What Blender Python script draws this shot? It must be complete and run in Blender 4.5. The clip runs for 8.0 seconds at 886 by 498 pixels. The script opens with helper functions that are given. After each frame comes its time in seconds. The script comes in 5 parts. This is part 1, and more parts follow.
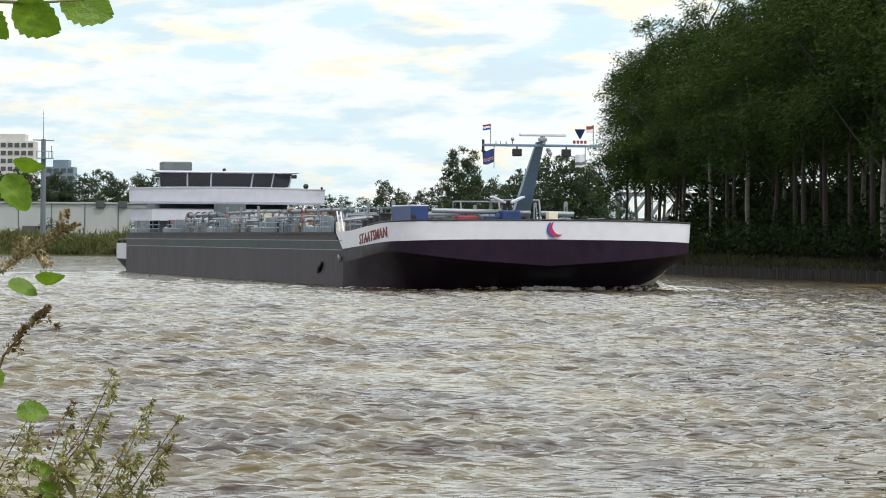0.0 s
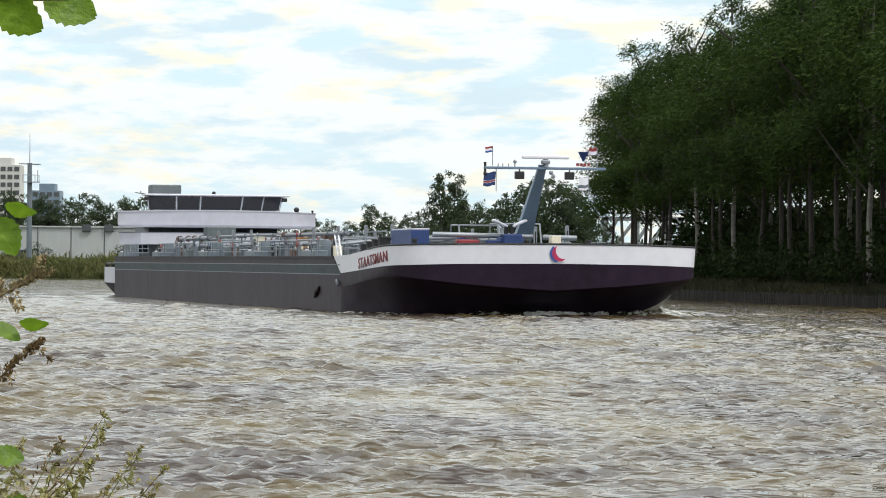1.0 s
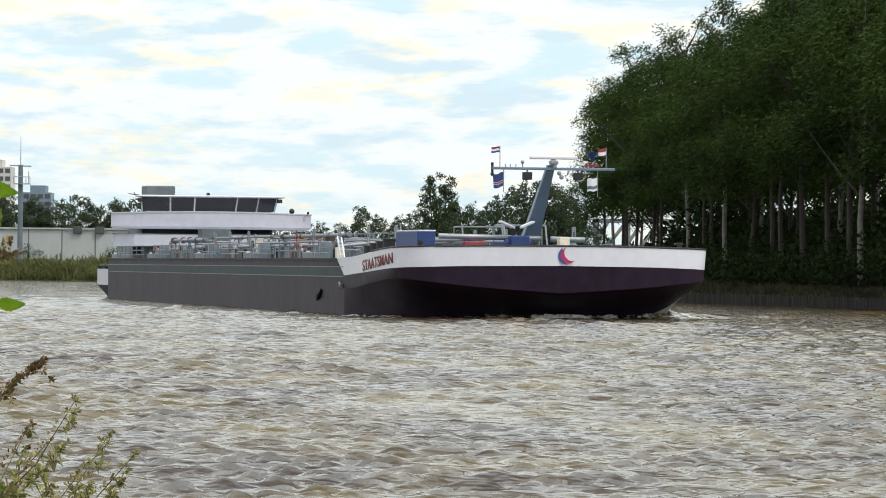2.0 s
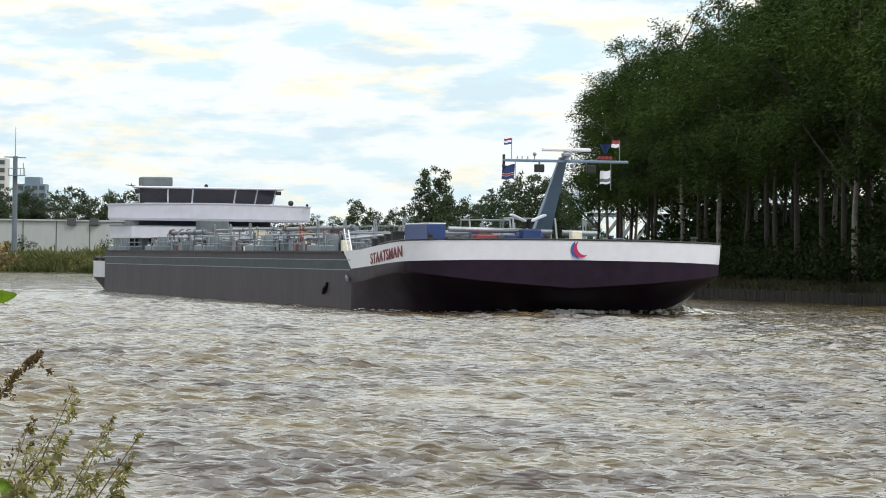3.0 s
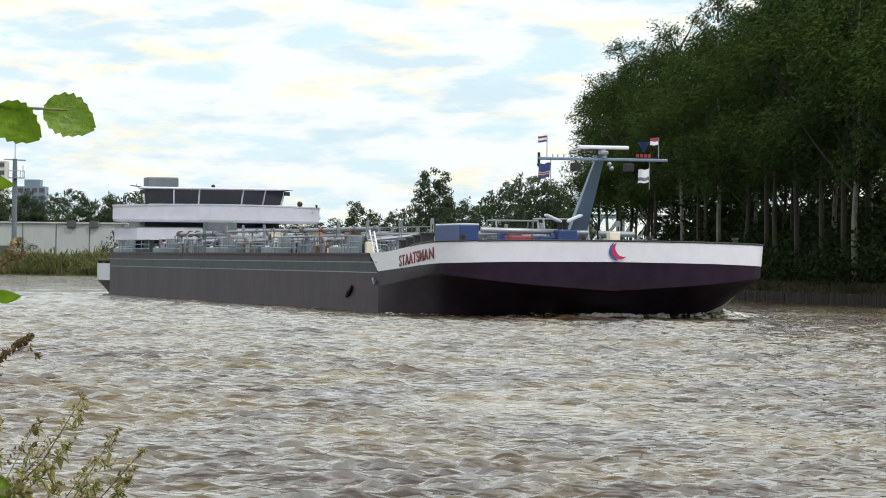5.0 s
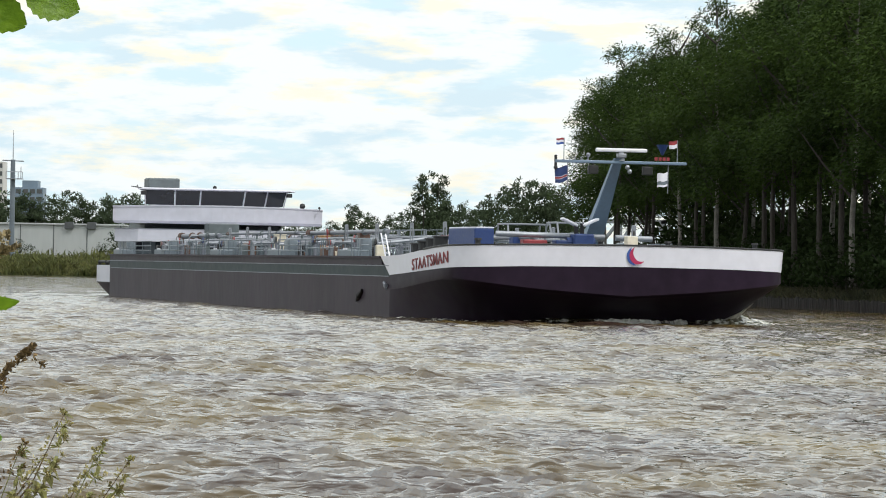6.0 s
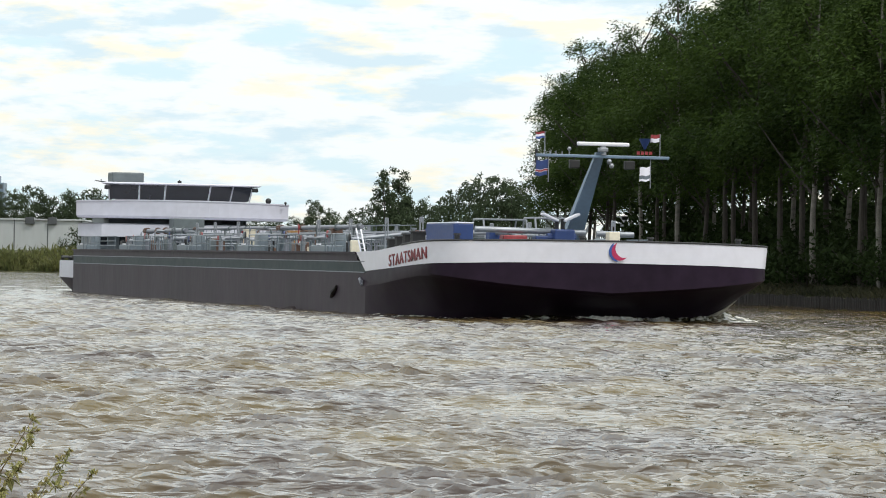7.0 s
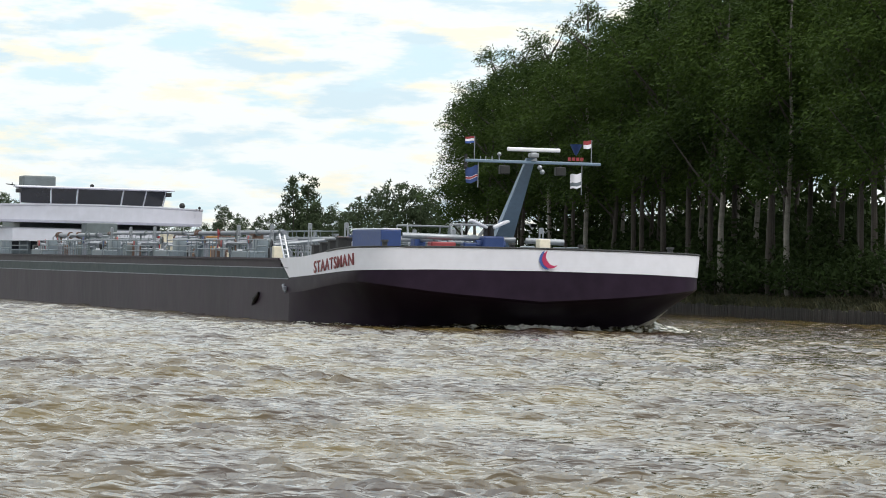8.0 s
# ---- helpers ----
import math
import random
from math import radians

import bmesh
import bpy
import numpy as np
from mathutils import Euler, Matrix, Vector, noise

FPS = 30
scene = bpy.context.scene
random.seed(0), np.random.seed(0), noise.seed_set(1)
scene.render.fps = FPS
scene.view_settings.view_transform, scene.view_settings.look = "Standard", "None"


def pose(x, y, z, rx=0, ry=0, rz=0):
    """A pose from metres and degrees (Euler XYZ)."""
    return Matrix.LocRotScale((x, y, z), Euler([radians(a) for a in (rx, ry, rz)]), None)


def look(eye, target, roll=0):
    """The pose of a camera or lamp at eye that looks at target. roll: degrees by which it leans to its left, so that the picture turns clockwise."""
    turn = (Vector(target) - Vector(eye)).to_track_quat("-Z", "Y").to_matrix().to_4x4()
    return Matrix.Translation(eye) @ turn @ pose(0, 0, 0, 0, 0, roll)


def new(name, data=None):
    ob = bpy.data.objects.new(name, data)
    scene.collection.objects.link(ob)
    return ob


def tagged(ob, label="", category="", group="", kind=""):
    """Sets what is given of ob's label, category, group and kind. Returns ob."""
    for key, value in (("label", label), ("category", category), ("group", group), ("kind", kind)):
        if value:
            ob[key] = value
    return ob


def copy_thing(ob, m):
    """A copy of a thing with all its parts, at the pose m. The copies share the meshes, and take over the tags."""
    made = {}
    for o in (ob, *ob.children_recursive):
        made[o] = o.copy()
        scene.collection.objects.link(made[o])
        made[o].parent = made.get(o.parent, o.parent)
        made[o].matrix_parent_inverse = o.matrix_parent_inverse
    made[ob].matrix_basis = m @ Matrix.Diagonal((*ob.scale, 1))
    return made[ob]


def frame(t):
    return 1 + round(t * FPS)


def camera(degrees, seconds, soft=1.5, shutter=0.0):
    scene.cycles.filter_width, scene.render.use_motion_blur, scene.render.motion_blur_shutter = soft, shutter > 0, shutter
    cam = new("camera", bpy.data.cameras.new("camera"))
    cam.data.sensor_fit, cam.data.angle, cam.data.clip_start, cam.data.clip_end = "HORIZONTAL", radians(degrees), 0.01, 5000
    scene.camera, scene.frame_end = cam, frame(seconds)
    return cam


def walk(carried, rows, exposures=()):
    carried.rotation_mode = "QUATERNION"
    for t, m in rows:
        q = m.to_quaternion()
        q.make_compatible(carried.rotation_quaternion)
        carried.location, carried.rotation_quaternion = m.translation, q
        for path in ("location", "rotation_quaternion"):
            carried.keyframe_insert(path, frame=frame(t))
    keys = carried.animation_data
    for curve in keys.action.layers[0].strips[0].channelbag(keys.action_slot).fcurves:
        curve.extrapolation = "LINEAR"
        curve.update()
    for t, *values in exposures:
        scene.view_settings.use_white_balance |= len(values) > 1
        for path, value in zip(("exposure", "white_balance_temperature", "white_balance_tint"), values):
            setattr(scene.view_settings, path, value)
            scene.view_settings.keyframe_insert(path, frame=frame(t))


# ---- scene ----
import itertools

# ---- camera: a hand-held telephoto on the near bank ----
EYE = (0.0, 0.0, 2.677)
cam = camera(13.48, 8.0, soft=1.0)
# seconds, sideways aim and height of the aim at 200 m, lean
AIM = [(0.0, -1.4516, 2.1867, 0.400), (0.5, -1.1718, 2.7477, 0.486), (1.0, -0.728, 3.4808, 0.450), (1.5, -0.4058, 3.7156, 0.374),
       (3.0, 0.057, 3.2458, 0.735), (3.5, 0.0, 3.2545, 0.688), (4.0, -0.0215, 3.328, 0.564), (4.5, 0.1058, 3.27, 0.526),
       (6.0, 0.1958, 3.5355, 1.000), (6.5, 0.6217, 3.447, 1.056), (7.0, 2.2776, 3.3403, 1.066), (7.5, 4.9247, 3.5771, 1.265),
       (8.0, 7.1424, 3.8015, 1.398)]
walk(cam, [(t, look(EYE, (x, 200.0, z), lean)) for t, x, z, lean in AIM])

# ---- sky and sun ----
SUN_AZ, SUN_EL = radians(128.0), radians(54.0)      # compass angle from +y towards +x, and height


def build_sky():
    world = bpy.data.worlds.new("sky")
    scene.world = world
    world.use_nodes = True
    nt = world.node_tree
    nd, ln = nt.nodes, nt.links
    nd.clear()
    out = nd.new("ShaderNodeOutputWorld")
    bg = nd.new("ShaderNodeBackground")
    sky = nd.new("ShaderNodeTexSky")
    sky.sky_type, sky.sun_disc = "NISHITA", False
    sky.sun_elevation, sky.sun_rotation = SUN_EL, SUN_AZ
    sky.air_density, sky.dust_density, sky.ozone_density = 1.3, 0.3, 2.5
    co = nd.new("ShaderNodeTexCoord")
    flat = nd.new("ShaderNodeMapping")       # clouds are seen low over the horizon, drawn out sideways
    flat.inputs["Scale"].default_value = (1.0, 1.0, 4.0)
    ln.new(co.outputs["Generated"], flat.inputs[0])

    sep = nd.new("ShaderNodeSeparateXYZ")
    ln.new(co.outputs["Generated"], sep.inputs[0])
    rise = nd.new("ShaderNodeMath")
    rise.operation = "MULTIPLY"
    rise.inputs[1].default_value = 1.3
    ln.new(sep.outputs["Z"], rise.inputs[0])

    def cloud(scale, detail, lo, hi, offset, closing):
        mp = nd.new("ShaderNodeMapping")
        mp.inputs["Location"].default_value = offset
        ln.new(flat.outputs[0], mp.inputs[0])
        nz = nd.new("ShaderNodeTexNoise")
        nz.inputs["Scale"].default_value = scale
        nz.inputs["Detail"].default_value = detail
        nz.inputs["Roughness"].default_value = 0.58
        nz.inputs["Distortion"].default_value = 0.0
        ln.new(mp.outputs[0], nz.inputs[0])
        closer = nd.new("ShaderNodeMath")        # the cover closes overhead
        closer.operation = "ADD"
        closer.inputs[1].default_value = 0.0
        if closing:
            ln.new(rise.outputs[0], closer.inputs[1])
        rp = nd.new("ShaderNodeMapRange")
        rp.interpolation_type = "SMOOTHSTEP"
        rp.inputs["From Min"].default_value, rp.inputs["From Max"].default_value = lo, hi
        ln.new(nz.outputs["Fac"], closer.inputs[0])
        ln.new(closer.outputs[0], rp.inputs["Value"])
        return rp.outputs[0]

    cover = cloud(34.0, 8.0, 0.41, 0.56, (3.1, 1.7, 0.4), True)
    thick = cloud(31.0, 8.0, 0.49, 0.64, (7.3, 4.2, 0.9), False)
    warm = cloud(30.0, 5.0, 0.50, 0.62, (1.3, 9.2, 2.9), False)
    lit = nd.new("ShaderNodeMixRGB")          # the sunny heads of the clouds are creamier
    lit.inputs[1].default_value, lit.inputs[2].default_value = (*CLOUD_WHITE, 1), (*CLOUD_CREAM, 1)
    ln.new(warm, lit.inputs[0])
    tone = nd.new("ShaderNodeMixRGB")
    ln.new(lit.outputs[0], tone.inputs[1])
    tone.inputs[2].default_value = (CLOUD_GREY[0], CLOUD_GREY[1], CLOUD_GREY[2], 1)
    ln.new(thick, tone.inputs[0])
    mix = nd.new("ShaderNodeMixRGB")
    ln.new(cover, mix.inputs[0])
    air = nd.new("ShaderNodeMixRGB")          # clear air between the clouds, hazed
    air.blend_type = "MULTIPLY"
    air.inputs[0].default_value = 1.0
    air.inputs[2].default_value = (*AIR_TINT, 1)
    ln.new(sky.outputs[0], air.inputs[1])
    haze = nd.new("ShaderNodeMixRGB")
    haze.inputs[0].default_value = 0.8
    haze.inputs[2].default_value = (*HAZE, 1)
    ln.new(air.outputs[0], haze.inputs[1])
    ln.new(haze.outputs[0], mix.inputs[1])
    ln.new(tone.outputs[0], mix.inputs[2])
    glow = nd.new("ShaderNodeMath")           # the cover is a little brighter overhead
    glow.operation = "MULTIPLY_ADD"
    glow.inputs[1].default_value, glow.inputs[2].default_value = SKY_STRENGTH * 0.75, SKY_STRENGTH
    above = nd.new("ShaderNodeMath")
    above.operation = "MAXIMUM"
    above.inputs[1].default_value = 0.0
    ln.new(sep.outputs["Z"], above.inputs[0])
    ln.new(above.outputs[0], glow.inputs[0])
    ln.new(glow.outputs[0], bg.inputs["Strength"])
    ln.new(mix.outputs[0], bg.inputs["Color"])
    ln.new(bg.outputs[0], out.inputs[0])


SKY_STRENGTH = 0.10
AIR_TINT = (1.10, 1.19, 1.70)
CLOUD_WHITE, CLOUD_CREAM, CLOUD_GREY = (9.4, 9.9, 9.9), (9.9, 9.6, 8.2), (6.9, 8.5, 9.3)
HAZE = (7.1, 9.2, 10.0)
build_sky()
sun = new("sun", bpy.data.lights.new("sun", "SUN"))
sun.data.energy, sun.data.angle, sun.data.color = 2.1, radians(6.0), (1.0, 0.96, 0.9)
SUN_WAY = Vector((math.sin(SUN_AZ) * math.cos(SUN_EL), math.cos(SUN_AZ) * math.cos(SUN_EL), math.sin(SUN_EL)))
sun.matrix_basis = look(SUN_WAY * 100, (0, 0, 0))
scene.view_settings.exposure = 0.0

# ---- materials ----
def material(name, color, rough=0.6, metal=0.0, vary=0.12, scale=2.0, bump=0.0, bump_scale=30.0, spec=0.5, second=None, per_object=0.0, through_light=0.0, stretch=(1, 1, 1), island=0.0):
    """A painted or natural surface: two scales of noise in the colour, one in the roughness, fine relief."""
    m = bpy.data.materials.new(name)
    m.use_nodes = True
    nd, ln = m.node_tree.nodes, m.node_tree.links
    b = nd["Principled BSDF"]
    b.inputs["Roughness"].default_value, b.inputs["Metallic"].default_value = rough, metal
    b.inputs["Specular IOR Level"].default_value = spec
    co = nd.new("ShaderNodeTexCoord")
    mp = nd.new("ShaderNodeMapping")
    mp.inputs["Scale"].default_value = stretch
    ln.new(co.outputs["Object"], mp.inputs[0])

    def noise_at(s, detail):
        n = nd.new("ShaderNodeTexNoise")
        n.inputs["Scale"].default_value, n.inputs["Detail"].default_value = s, detail
        ln.new(mp.outputs[0], n.inputs[0])
        return n.outputs["Fac"]

    big, fine = noise_at(scale * 0.22, 3.0), noise_at(scale * 2.3, 6.0)
    mean = nd.new("ShaderNodeMath")
    mean.operation = "ADD"
    ln.new(big, mean.inputs[0])
    ln.new(fine, mean.inputs[1])
    rng = nd.new("ShaderNodeMapRange")
    rng.inputs["From Min"].default_value, rng.inputs["From Max"].default_value = 0.7, 1.3
    ln.new(mean.outputs[0], rng.inputs["Value"])
    mix = nd.new("ShaderNodeMixRGB")
    lo = [c * (1 - vary) for c in color]
    hi = [min(1, c * (1 + vary)) for c in color] if second is None else second
    mix.inputs[1].default_value, mix.inputs[2].default_value = (*lo, 1), (*hi, 1)
    ln.new(rng.outputs[0], mix.inputs[0])
    last = mix.outputs[0]
    if per_object or island:
        info = nd.new("ShaderNodeObjectInfo") if per_object else nd.new("ShaderNodeNewGeometry")
        hsv = nd.new("ShaderNodeHueSaturation")
        val = nd.new("ShaderNodeMapRange")
        k = per_object or island
        val.inputs["To Min"].default_value, val.inputs["To Max"].default_value = 1 - k, 1 + k
        ln.new(info.outputs["Random" if per_object else "Random Per Island"], val.inputs["Value"])
        ln.new(val.outputs[0], hsv.inputs["Value"])
        ln.new(last, hsv.inputs["Color"])
        last = hsv.outputs[0]
    ln.new(last, b.inputs["Base Color"])
    rr = nd.new("ShaderNodeMapRange")
    rr.inputs["To Min"].default_value, rr.inputs["To Max"].default_value = max(0.02, rough - 0.1), min(1, rough + 0.1)
    ln.new(fine, rr.inputs["Value"])
    ln.new(rr.outputs[0], b.inputs["Roughness"])
    if bump:
        bp = nd.new("ShaderNodeBump")
        bp.inputs["Strength"].default_value, bp.inputs["Distance"].default_value = bump, 0.02
        ln.new(noise_at(bump_scale, 4.0), bp.inputs["Height"])
        ln.new(bp.outputs[0], b.inputs["Normal"])
    if through_light:
        tr = nd.new("ShaderNodeBsdfTranslucent")
        ln.new(last, tr.inputs["Color"])
        ms = nd.new("ShaderNodeMixShader")
        ms.inputs[0].default_value = through_light
        ln.new(b.outputs[0], ms.inputs[1])
        ln.new(tr.outputs[0], ms.inputs[2])
        ln.new(ms.outputs[0], nd["Material Output"].inputs[0])
    return m


WHITE = material("white_paint", (0.70, 0.695, 0.77), 0.35, vary=0.06, scale=0.8)
HULL_SIDE = material("taupe_hull_paint", (0.0265, 0.0162, 0.0265), 0.5, spec=0.12, vary=0.25, scale=0.9, bump=0.08, bump_scale=0.9, second=(0.042, 0.028, 0.042), stretch=(1, 1, 0.35))
HULL_BOW = material("black_violet_hull_paint", (0.0180, 0.0105, 0.0208), 0.45, spec=0.10, vary=0.3, scale=0.6, bump=0.08, bump_scale=0.8)
HULL_BAND = material("slate_green_hull_paint", (0.018, 0.032, 0.037), 0.5, spec=0.14, vary=0.2, scale=0.8)
# the bow's white again, with the superstructure's shade put into its colour
UPPERWHITE = material("shaded_white_paint", (0.50, 0.50, 0.57), 0.45, vary=0.08, scale=0.8)
GREYBLUE = material("grey_blue_paint", (0.115, 0.14, 0.165), 0.45, vary=0.15, scale=2)
MASTBLUE = material("steel_blue_paint", (0.13, 0.19, 0.27), 0.4, vary=0.12, scale=2)
DECKGREY = material("deck_paint", (0.11, 0.13, 0.14), 0.6, vary=0.2, scale=1)
STEEL = material("galvanised_steel", (0.25, 0.265, 0.295), 0.42, 0.5, vary=0.15, scale=4)
PIPE = material("pipe_paint", (0.18, 0.19, 0.225), 0.45, 0.2, vary=0.15, scale=2)
BLACK = material("black_rubber", (0.012, 0.012, 0.014), 0.6, vary=0.3, scale=6, bump=0.3)
BLUE = material("blue_tarpaulin", (0.012, 0.035, 0.135), 0.55, vary=0.15, scale=3, bump=0.3, bump_scale=6)
RED = material("red_paint", (0.25, 0.028, 0.035), 0.5, vary=0.15, scale=4)
ORANGE = material("orange_paint", (0.40, 0.21, 0.07), 0.5, vary=0.15, scale=4)
NAMERED = material("dark_red_lettering", (0.17, 0.008, 0.015), 0.5, vary=0.15, scale=4)
MOONBLUE = material("moon_blue", (0.03, 0.08, 0.30), 0.45)
MOONPINK = material("moon_crimson", (0.42, 0.02, 0.09), 0.45)
GLASS = material("dark_window_glass", (0.012, 0.015, 0.022), 0.06, vary=0.2, scale=0.6, spec=0.5)
SHIPBROWN = material("brown_primer", (0.10, 0.055, 0.04), 0.55, vary=0.25, scale=4)
CREAM = material("cream_paint", (0.62, 0.56, 0.45), 0.5)


# ---- mesh helpers ----
def part(name, bm, mat, parent=None, label="", smooth=False):
    me = bpy.data.meshes.new(name)
    bm.to_mesh(me)
    bm.free()
    for mm in (mat if isinstance(mat, (list, tuple)) else [mat]):
        me.materials.append(mm)
    if smooth:
        me.shade_smooth()
        me.set_sharp_from_angle(angle=radians(38))
    ob = new(name, me)
    ob.parent = parent
    if label:
        tagged(ob, label)
    return ob


def box(bm, x0, x1, y0, y1, z0, z1, bevel=0.0, m=None):
    mat = Matrix.Translation(((x0 + x1) / 2, (y0 + y1) / 2, (z0 + z1) / 2)) @ Matrix.Diagonal((x1 - x0, y1 - y0, z1 - z0, 1))
    r = bmesh.ops.create_cube(bm, size=1.0, matrix=(m @ mat) if m else mat)
    if bevel:
        bmesh.ops.bevel(bm, geom=list({e for v in r["verts"] for e in v.link_edges}), offset=bevel, segments=2, affect="EDGES", profile=0.5)
    return bm


def rod(bm, a, b, r0, r1=None, n=8, caps=True):
    a, b = Vector(a), Vector(b)
    d = b - a
    m = Matrix.Translation((a + b) / 2) @ d.to_track_quat("Z", "Y").to_matrix().to_4x4()
    bmesh.ops.create_cone(bm, cap_ends=caps, segments=n, radius1=r0, radius2=r0 if r1 is None else r1, depth=d.length, matrix=m)
    return bm


def tube(bm, pts, radii, n=7):
    """A bent tapering tube through pts."""
    rings = []
    for i, p in enumerate(pts):
        p = Vector(p)
        d = (Vector(pts[min(i + 1, len(pts) - 1)]) - Vector(pts[max(i - 1, 0)])).normalized()
        s = d.cross(Vector((0.31, 0.95, 0.05))).normalized()
        t = d.cross(s)
        rings.append([bm.verts.new(p + radii[i] * (math.cos(k * math.tau / n) * s + math.sin(k * math.tau / n) * t)) for k in range(n)])
    for r, q in zip(rings, rings[1:]):
        for k in range(n):
            bm.faces.new((r[k], r[(k + 1) % n], q[(k + 1) % n], q[k]))
    bm.faces.new(rings[-1])
    return bm


def loft(bm, rings, closed=False):
    """Faces between rows of points of equal length."""
    vs = [[bm.verts.new(p) for p in r] for r in rings]
    for r, q in zip(vs, vs[1:]):
        k = len(r)
        for i in range(k if closed else k - 1):
            bm.faces.new((r[i], r[(i + 1) % k], q[(i + 1) % k], q[i]))
    return vs


# ---- ground: one sheet with the canal sunk into it ----
def bank_x(y):
    """The far bank's straight edge beside the fairway."""
    return 34.5 + (223.0 - y) * 0.21


def offset_line(line, d):
    """A polyline moved d metres to its right-hand side."""
    out = []
    for i, p in enumerate(line):
        a, b = Vector(line[max(i - 1, 0)]), Vector(line[min(i + 1, len(line) - 1)])
        w = (b - a).normalized()
        out.append((p[0] + w.y * d, p[1] - w.x * d))
    return out


FAR_BANK = [(bank_x(y), y) for y in (-400, -200, 0, 100, 180, 220, 260, 300, 340, 380, 420, 460)] + [(-19, 490), (-27, 515), (-40, 535), (-62, 546), (-100, 552), (-180, 560), (-420, 580), (-1200, 640)]
NEAR_BANK = [(-1200, 520), (-420, 490), (-200, 470), (-120, 410), (-70, 300), (-36, 160), (-14, 62), (-5, 20), (-2.2, 7), (0.6, 2.6), (4, -4), (14, -40), (40, -160), (90, -400)]

GRASS = material("rough_grass", (0.032, 0.044, 0.015), 0.9, vary=0.3, scale=0.35, bump=0.6, bump_scale=3, second=(0.075, 0.07, 0.028))


def build_ground():
    bm = bmesh.new()
    prof = [(-8, -2.5, -2.5), (-0.25, -1.6, -1.2), (0.12, 0.70, 0.05), (2.5, 0.95, 1.0), (7, 1.2, 2.4), (14, 1.35, 3.2), (40, 1.5, 3.2), (150, 1.6, 3.2), (600, 1.8, 3.2), (3800, 2.0, 3.2)]
    w = [0.0] * 11 + [0.2, 0.5, 0.8] + [1.0] * (len(FAR_BANK) - 14)
    lines = []
    for d, za, zb in prof:
        lines.append([(x, y, za + (zb - za) * k) for (x, y), k in zip(offset_line(FAR_BANK, d), w)])
    loft(bm, list(reversed(lines)))
    lines = []
    for d, z in [(-8, -2.5), (-0.2, -0.8), (0.5, 0.3), (2.0, 0.75), (12.0, 0.95), (30.0, 1.0)]:
        lines.append([(x, y, z) for x, y in offset_line(NEAR_BANK, d)])
    loft(bm, list(reversed(lines)))
    # canal bed and the plain behind the camera
    for x0, x1, y0, y1, z in ((-4000, 4000, -4000, 4000, -2.6),):
        bm.faces.new([bm.verts.new(p) for p in ((x0, y0, z), (x1, y0, z), (x1, y1, z), (x0, y1, z))])
    g = part("ground", bm, GRASS)
    tagged(g, "flat grassy canal banks and meadow of mixed green and straw", "ground", kind="structure")


build_ground()


# ---- water ----
def water_material():
    m = bpy.data.materials.new("canal_water")
    m.use_nodes = True
    nd, ln = m.node_tree.nodes, m.node_tree.links
    b = nd["Principled BSDF"]
    b.inputs["IOR"].default_value = 1.36
    b.inputs["Roughness"].default_value = 0.03
    co = nd.new("ShaderNodeTexCoord")

    def nz(scale, detail, stretch):
        mp = nd.new("ShaderNodeMapping")
        mp.inputs["Scale"].default_value = stretch
        ln.new(co.outputs["Object"], mp.inputs[0])
        n = nd.new("ShaderNodeTexNoise")
        n.inputs["Scale"].default_value, n.inputs["Detail"].default_value = scale, detail
        ln.new(mp.outputs[0], n.inputs[0])
        return n.outputs["Fac"]

    mix = nd.new("ShaderNodeMixRGB")
    mix.inputs[1].default_value, mix.inputs[2].default_value = (0.037, 0.023, 0.018, 1), (0.102, 0.073, 0.025, 1)
    spot = nd.new("ShaderNodeMapRange")
    spot.inputs["From Min"].default_value, spot.inputs["From Max"].default_value = 0.40, 0.66
    ln.new(nz(0.30, 3, (1, 0.3, 1)), spot.inputs["Value"])
    ln.new(spot.outputs[0], mix.inputs[0])
    ln.new(mix.outputs[0], b.inputs["Base Color"])
    bp = nd.new("ShaderNodeBump")
    bp.inputs["Strength"].default_value, bp.inputs["Distance"].default_value = 1.0, 0.16
    ln.new(nz(3.6, 2, (0.55, 1, 1)), bp.inputs["Height"])
    ln.new(bp.outputs[0], b.inputs["Normal"])
    return m


WATER = water_material()
WIND = radians(-82.0)         # the way the waves run


def grid_step(d):
    """Spacing of the water mesh's rows at distance d."""
    return 0.018 + 0.0019 * d + np.maximum(0.0, 0.012 * (d - 215.0))


def choppy(x, y, d, rng, lam0, lam1, count, spread):
    """A random sea of unit height between two wavelengths; what is finer than the mesh fades out."""
    h = np.zeros_like(x)
    for i in range(count):
        lam = lam0 * (lam1 / lam0) ** rng.random()
        a = WIND + rng.normal(0, spread)
        k = math.tau / lam
        fade = np.clip(lam / (2.3 * grid_step(d)) - 0.35, 0, 1)
        h += fade * np.sin(k * (x * math.cos(a) + y * math.sin(a)) + rng.random() * 7)
    return h / math.sqrt(count / 2)


